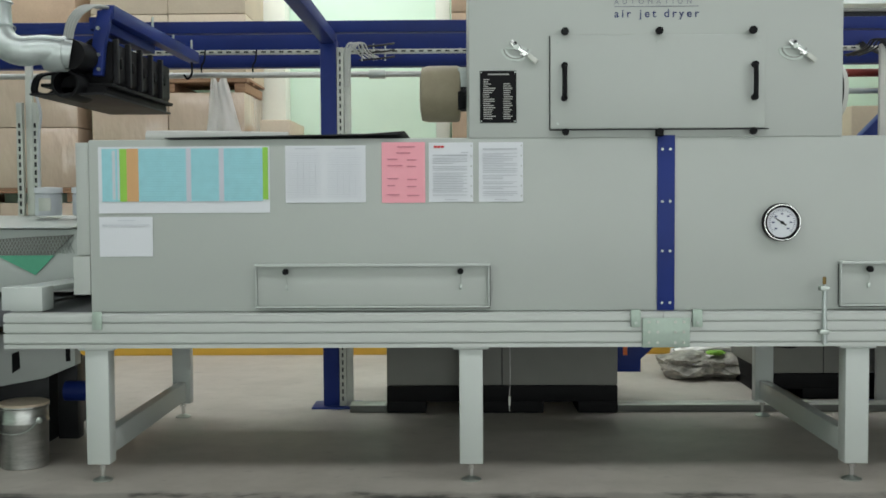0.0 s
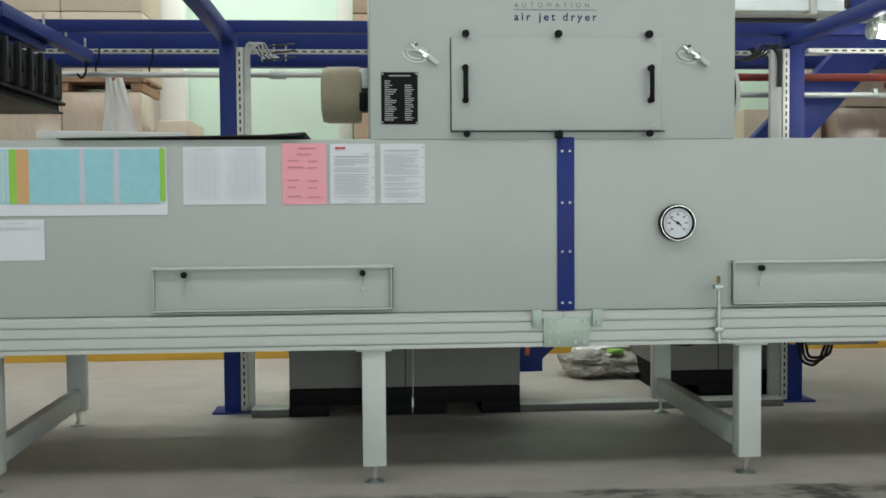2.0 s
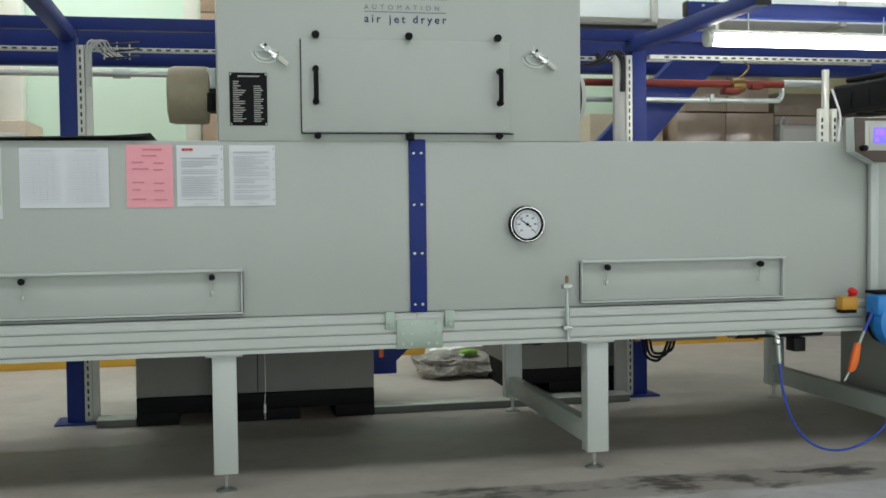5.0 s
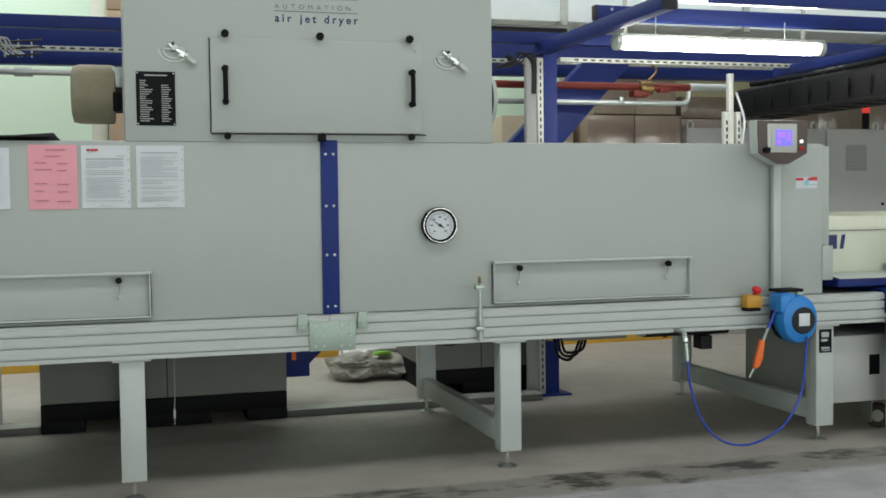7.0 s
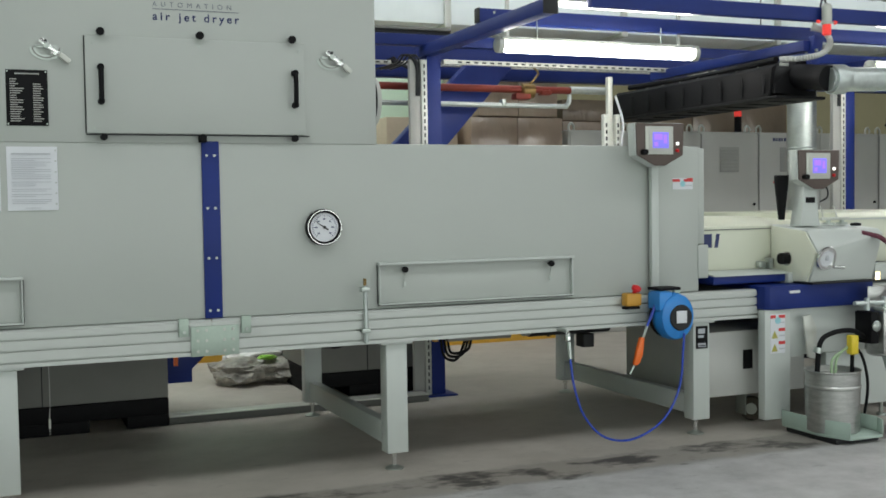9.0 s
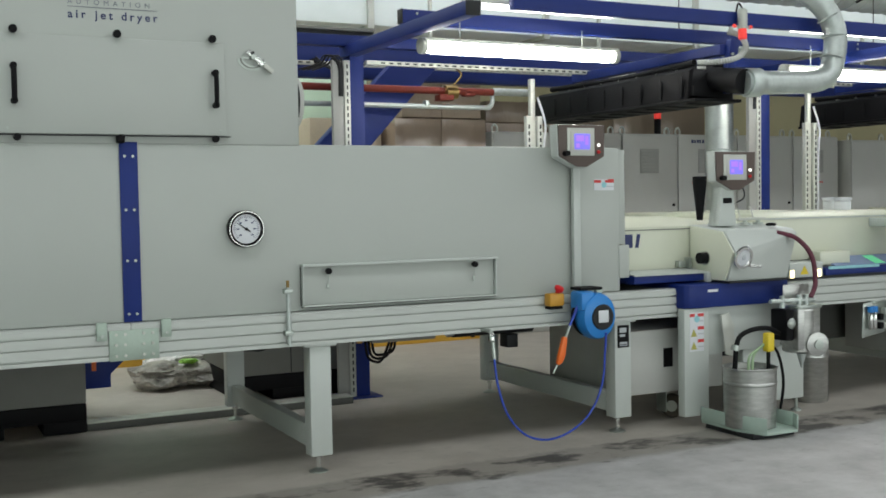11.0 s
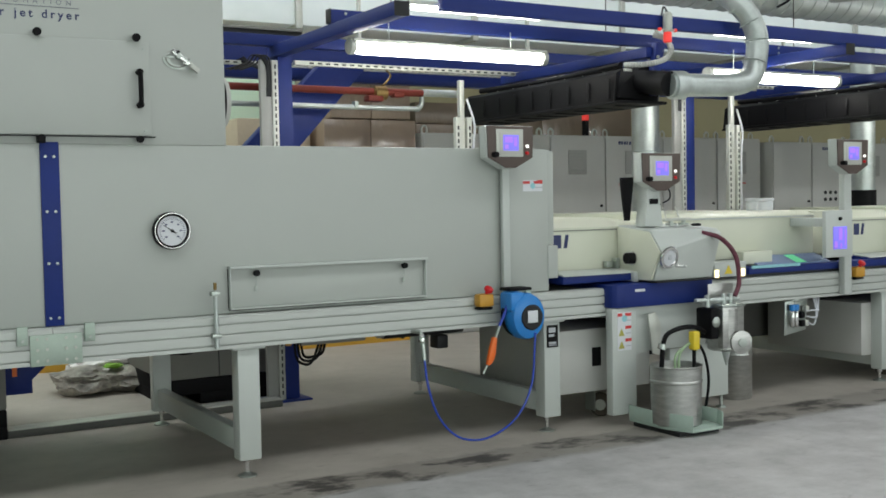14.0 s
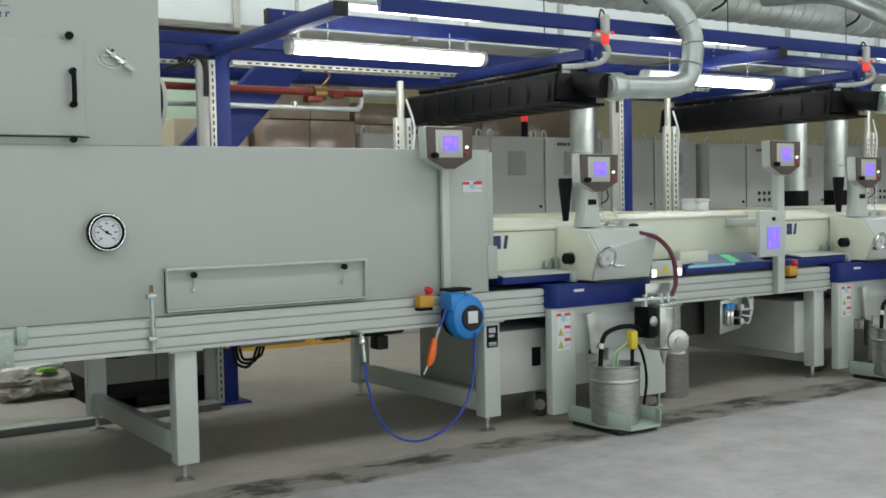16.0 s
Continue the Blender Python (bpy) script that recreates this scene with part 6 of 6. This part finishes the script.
# long inspection hood with its screen panel
lh = thing("inspection_hood", (5.7, 6.2, 0.89), "long cream machine hood over the belt with a screen panel", "machine hood")
part("hood", prism(B(), [(5.55, 0.985), (5.55, 1.285), (5.62, 1.315), (7.2, 1.315), (7.2, 0.985)], "x", 5.16, 6.45, 0.008), CREAM, lh)
part("top_edge", bx(B(), 5.16, 6.45, 5.543, 5.549, 1.268, 1.278), LIGHT, lh)
part("panel", box(6.17, 6.45, 5.20, 5.235, 0.983, 1.313, 0.006), LIGHT, lh)
part("panel_arm", box(6.20, 6.33, 5.236, 5.549, 1.20, 1.26, 0.004), LIGHT, lh)
sc = part("screen", box(6.243, 6.382, 5.194, 5.199, 1.04, 1.198, 0.002), SCREEN, lh, "lit violet screen")
for u0, u1, v0, v1 in ((6.25, 6.28, 1.05, 1.095), (6.295, 6.33, 1.105, 1.19), (6.31, 6.325, 1.045, 1.08), (6.357, 6.367, 1.065, 1.175)):
    part("screen_patch", bx(B(), u0, u1, 5.1915, 5.1935, v0, v1), SCREENP, sc)
part("camera_knob", cyl(B(), (6.31, 5.20, 1.255), (6.31, 5.185, 1.255), 0.013, 12), BLACK, lh)
part("glass_bed", prism(B(), [(5.40, 0.937), (5.40, 0.945), (5.54, 1.0), (5.54, 0.985)], "x", 5.72, 6.45), BED, lh)
part("green_light", prism(B(), [(5.40, 0.9465), (5.40, 0.9485), (5.52, 0.996), (5.52, 0.994)], "x", 6.10, 6.20), GREENGLOW, lh)
part("side_box", box(5.235, 5.53, RY - 0.02, 5.5, 0.886, 0.985, 0.006), LIGHT, lh)
part("warning_triangle", prism(B(), [(5.325, 0.905), (5.40, 0.905), (5.3625, 0.965)], "y", RY - 0.0225, RY - 0.0205), YELPL, lh)
for x, mat in ((5.25, WARMGLOW), (5.49, WARMGLOW)):
    part("indicator", box(x - 0.015, x + 0.02, RY - 0.026, RY - 0.0205, 0.885, 0.935, 0.003), mat, lh)
part("sensor_box", box(5.62, 5.90, 5.44, 5.54, 0.95, 1.04, 0.006), CREAM, lh)
hd = thing("machine_hood", (8.3, 6.2, 0.89), "cream machine hood over the belt further along", "machine hood")
part("hood", prism(B(), [(5.60, 0.965), (5.60, 1.27), (5.75, 1.31), (7.3, 1.31), (7.3, 0.965)], "x", 8.15, 10.0, 0.008), CREAM, hd)
part("top_edge", bx(B(), 8.15, 10.0, 5.593, 5.599, 1.24, 1.25), LIGHT, hd)
pp = thing("panel_post", (6.45, 5.3, 0.68), "slim pale post carrying an operator panel", "post")
part("post", box(6.485, 6.562, RY - 0.05, RY + 0.001, 0.70, 1.66, 0.005), LIGHT, pp)
part("bracket", box(6.49, 6.55, 5.244, RY - 0.049, 1.60, 1.65, 0.003), LIGHT, pp)
operator_panel(6.405, 5.17, 1.715)
stop_button(6.64, RY, 0.86)
VX, VZ = 6.10, 0.46
vb_ = thing("valve_board", (VX, 5.4, VZ), "steel board with small air valves and clear tubes under the rail", "valve board")
part("board", prism(B(), [(VX - 0.13, VZ - 0.03), (VX + 0.09, VZ), (VX + 0.11, VZ + 0.235), (VX - 0.12, VZ + 0.21)], "y", 5.40, 5.41, 0.002), ZINC, vb_)
part("hanger", box(VX - 0.03, VX + 0.06, 5.395, 5.43, VZ + 0.20, RZ0 - 0.001, 0.003), ZINC, vb_)
for dx in (-0.075, -0.035):
    f_ = part("filter", lathe(B(), [(0.012, 0.0), (0.018, 0.01), (0.018, 0.10), (0.01, 0.12)], (VX + dx, 5.375, VZ + 0.03), seg=12), CHROME, vb_)
    part("filter_cap", cyl(B(), (VX + dx, 5.375, VZ + 0.15), (VX + dx, 5.375, VZ + 0.19), 0.022, 12), REELB, f_)
for dx, dz, m_ in ((0.0, 0.09, BLACK), (0.045, 0.13, PERF), (0.04, 0.03, PERF), (0.0, 0.03, BLACK)):
    part("valve", box(VX + dx, VX + dx + 0.035, 5.355, 5.395, VZ + dz, VZ + dz + 0.045, 0.005), m_, vb_)
for k in range(3):
    part("lead", tube(B(), [(VX + 0.05, 5.36, VZ + 0.06 + 0.04 * k), (VX + 0.12 + 0.02 * k, 5.35, VZ + 0.04 + 0.05 * k), (VX + 0.15 + 0.01 * k, 5.36, VZ + 0.14), (VX + 0.13 + 0.03 * k, 5.37, VZ + 0.235)], 0.006, 8), PALEINK, vb_)

for x, y in ((6.28, 5.86), (6.37, 6.06)):
    j = thing("ink_jar", (x, y, 1.316), "white plastic jar with a lid", "jar", "ink jars")
    part("jar", lathe(B(), [(0.055, 0.0), (0.06, 0.01), (0.06, 0.06), (0.05, 0.07)], (x, y, 1.316), seg=20), PAPER, j)
    part("lid", lathe(B(), [(0.066, 0.0), (0.066, 0.02), (0.0, 0.024)], (x, y, 1.387), seg=20), PAPER, j)

# ---- at the left end ----
wb = thing("guide_block", (-2.24, 5.85, 0.88), "white belt guide block on the rail", "guide")
part("block", box(-2.345, -2.135, 5.46, 5.62, RZ1 + 0.001, 0.99, 0.005), LIGHT, wb)
part("arm", prism(B(), [(-2.33, 5.622), (-2.14, 5.622), (-1.98, 6.9), (-2.17, 6.9)], "z", 0.955, 0.985, 0.003), LIGHT, wb)
lbelt = thing("infeed_belt", (-3.2, 6.2, 0.78), "dark infeed belt running into the dryer", "belt")
part("belt", box(-5.5, -2.295, RY + 0.10, 6.99, 0.79, 0.872, 0.004), BELT, lbelt)
part("side_plate", box(-5.5, -2.36, RY + 0.02, RY + 0.095, 0.70, 0.89, 0.004), BLUE, lbelt)
part("stand", box(-2.9, -2.8, 5.6, 6.9, 0.0, 0.789, 0.004), DARK, lbelt)
lt = thing("ink_tray", (-2.55, 6.3, 0.95), "pale trough with green ink under a mesh guard", "tray")
part("trough", prism(B(), [(-3.0, 1.27), (-2.22, 1.265), (-2.22, 0.90), (-3.0, 0.90)], "y", 6.25, 6.8, 0.006), LIGHT, lt)
part("ink", prism(B(), [(-2.70, 1.115), (-2.36, 1.115), (-2.475, 1.0)], "y", 6.238, 6.2485), surface("green_ink", (0.10, 0.42, 0.26), 0.35, vary=0.1, scale=6), lt, "green ink")
mg = part("mesh_guard", prism(B(), [(-2.80, 1.205), (-2.245, 1.235), (-2.37, 1.118), (-2.70, 1.118)], "y", 6.234, 6.2485), BINP, lt, "dark wire mesh")
b = B()
for k in range(26):
    xx = -2.79 + k * 0.02
    cyl(b, (xx, 6.232, 1.205 + 0.001 * k), (xx + 0.05, 6.232, 1.125), 0.0022, 4)
    cyl(b, (xx + 0.05, 6.232, 1.205 + 0.001 * k), (xx, 6.232, 1.125), 0.0022, 4)
tagged(part("wires", b, ZINC, mg), kind="stuff")
part("lid", prism(B(), [(6.18, 1.275), (6.3, 1.285), (6.9, 1.34), (6.9, 1.325), (6.3, 1.275)], "x", -3.0, -2.24, 0.003), LIGHT, lt)
for x in (-2.565, -2.33):
    j = thing("ink_jar", (x, 6.7, 1.345), "clear plastic jar with a white lid", "jar", "ink jars")
    part("jar", lathe(B(), [(0.075, 0.0), (0.08, 0.01), (0.08, 0.13), (0.07, 0.14)], (x, 6.7, 1.34), seg=20), PALEINK, j)
    part("lid", lathe(B(), [(0.085, 0.0), (0.085, 0.035), (0.0, 0.04)], (x, 6.7, 1.48), seg=20), PAPER, j)
    part("jar_label", box(x - 0.03, x + 0.045, 6.615, 6.621, 1.37, 1.45, 0.001), PERF, j)
lc = thing("drive_housing", (-2.6, 6.3, 0.3), "pale sheet-metal drive housing under the belt end", "housing")
part("casing", prism(B(), [(-3.4, 0.22), (-3.4, 0.66), (-2.24, 0.66), (-2.24, 0.475), (-2.42, 0.40)], "y", 6.2, 6.3, 0.005), LIGHT, lc)
part("slot", prism(B(), [(-2.605, 0.43), (-2.56, 0.46), (-2.565, 0.56), (-2.605, 0.545)], "y", 6.19, 6.1985), BLACK, lc)
part("slot", bx(B(), -2.29, -2.265, 6.19, 6.1985, 0.50, 0.60), BLACK, lc)
part("leg", box(-2.42, -2.30, 6.4, 6.5, 0.0, 0.5, 0.005), DARK, lc)
part("drive_motor", cyl(B(), (-2.35, 6.35, 0.30), (-2.12, 6.35, 0.30), 0.06, 16), BLUE, lc)
part("cover", box(-3.4, -2.44, 6.32, 7.0, 0.0, 0.42, 0.006), DARK, lc)
bk = ink_bucket(-2.36, 5.75, 0.0, 0.128, 0.335, "galvanised bucket with a tan lid beside the conveyor leg")
part("lid", lathe(B(), [(0.132, 0.0), (0.132, 0.012), (0.12, 0.016), (0.0, 0.018)], (-2.36, 5.75, 0.335), seg=30), PALECARD, bk, "tan lid")
part("wire_handle", tube(B(), [(-2.25, 5.68, 0.26), (-2.30, 5.63, 0.21), (-2.37, 5.615, 0.195), (-2.46, 5.65, 0.20)], 0.004, 6), ZINC, bk)
part("handle_lug", lathe(B(), [(0.018, 0.0), (0.018, 0.01), (0.0, 0.014)], (-2.25, 5.675, 0.262), (0.6, -0.8, 0), 12), ZINC, bk)
solo("blue_post", box(-2.49, -2.455, 5.55, 5.60, 0.0, 0.20, 0.004), PLATE, "short pale steel stop post on the floor", "post")
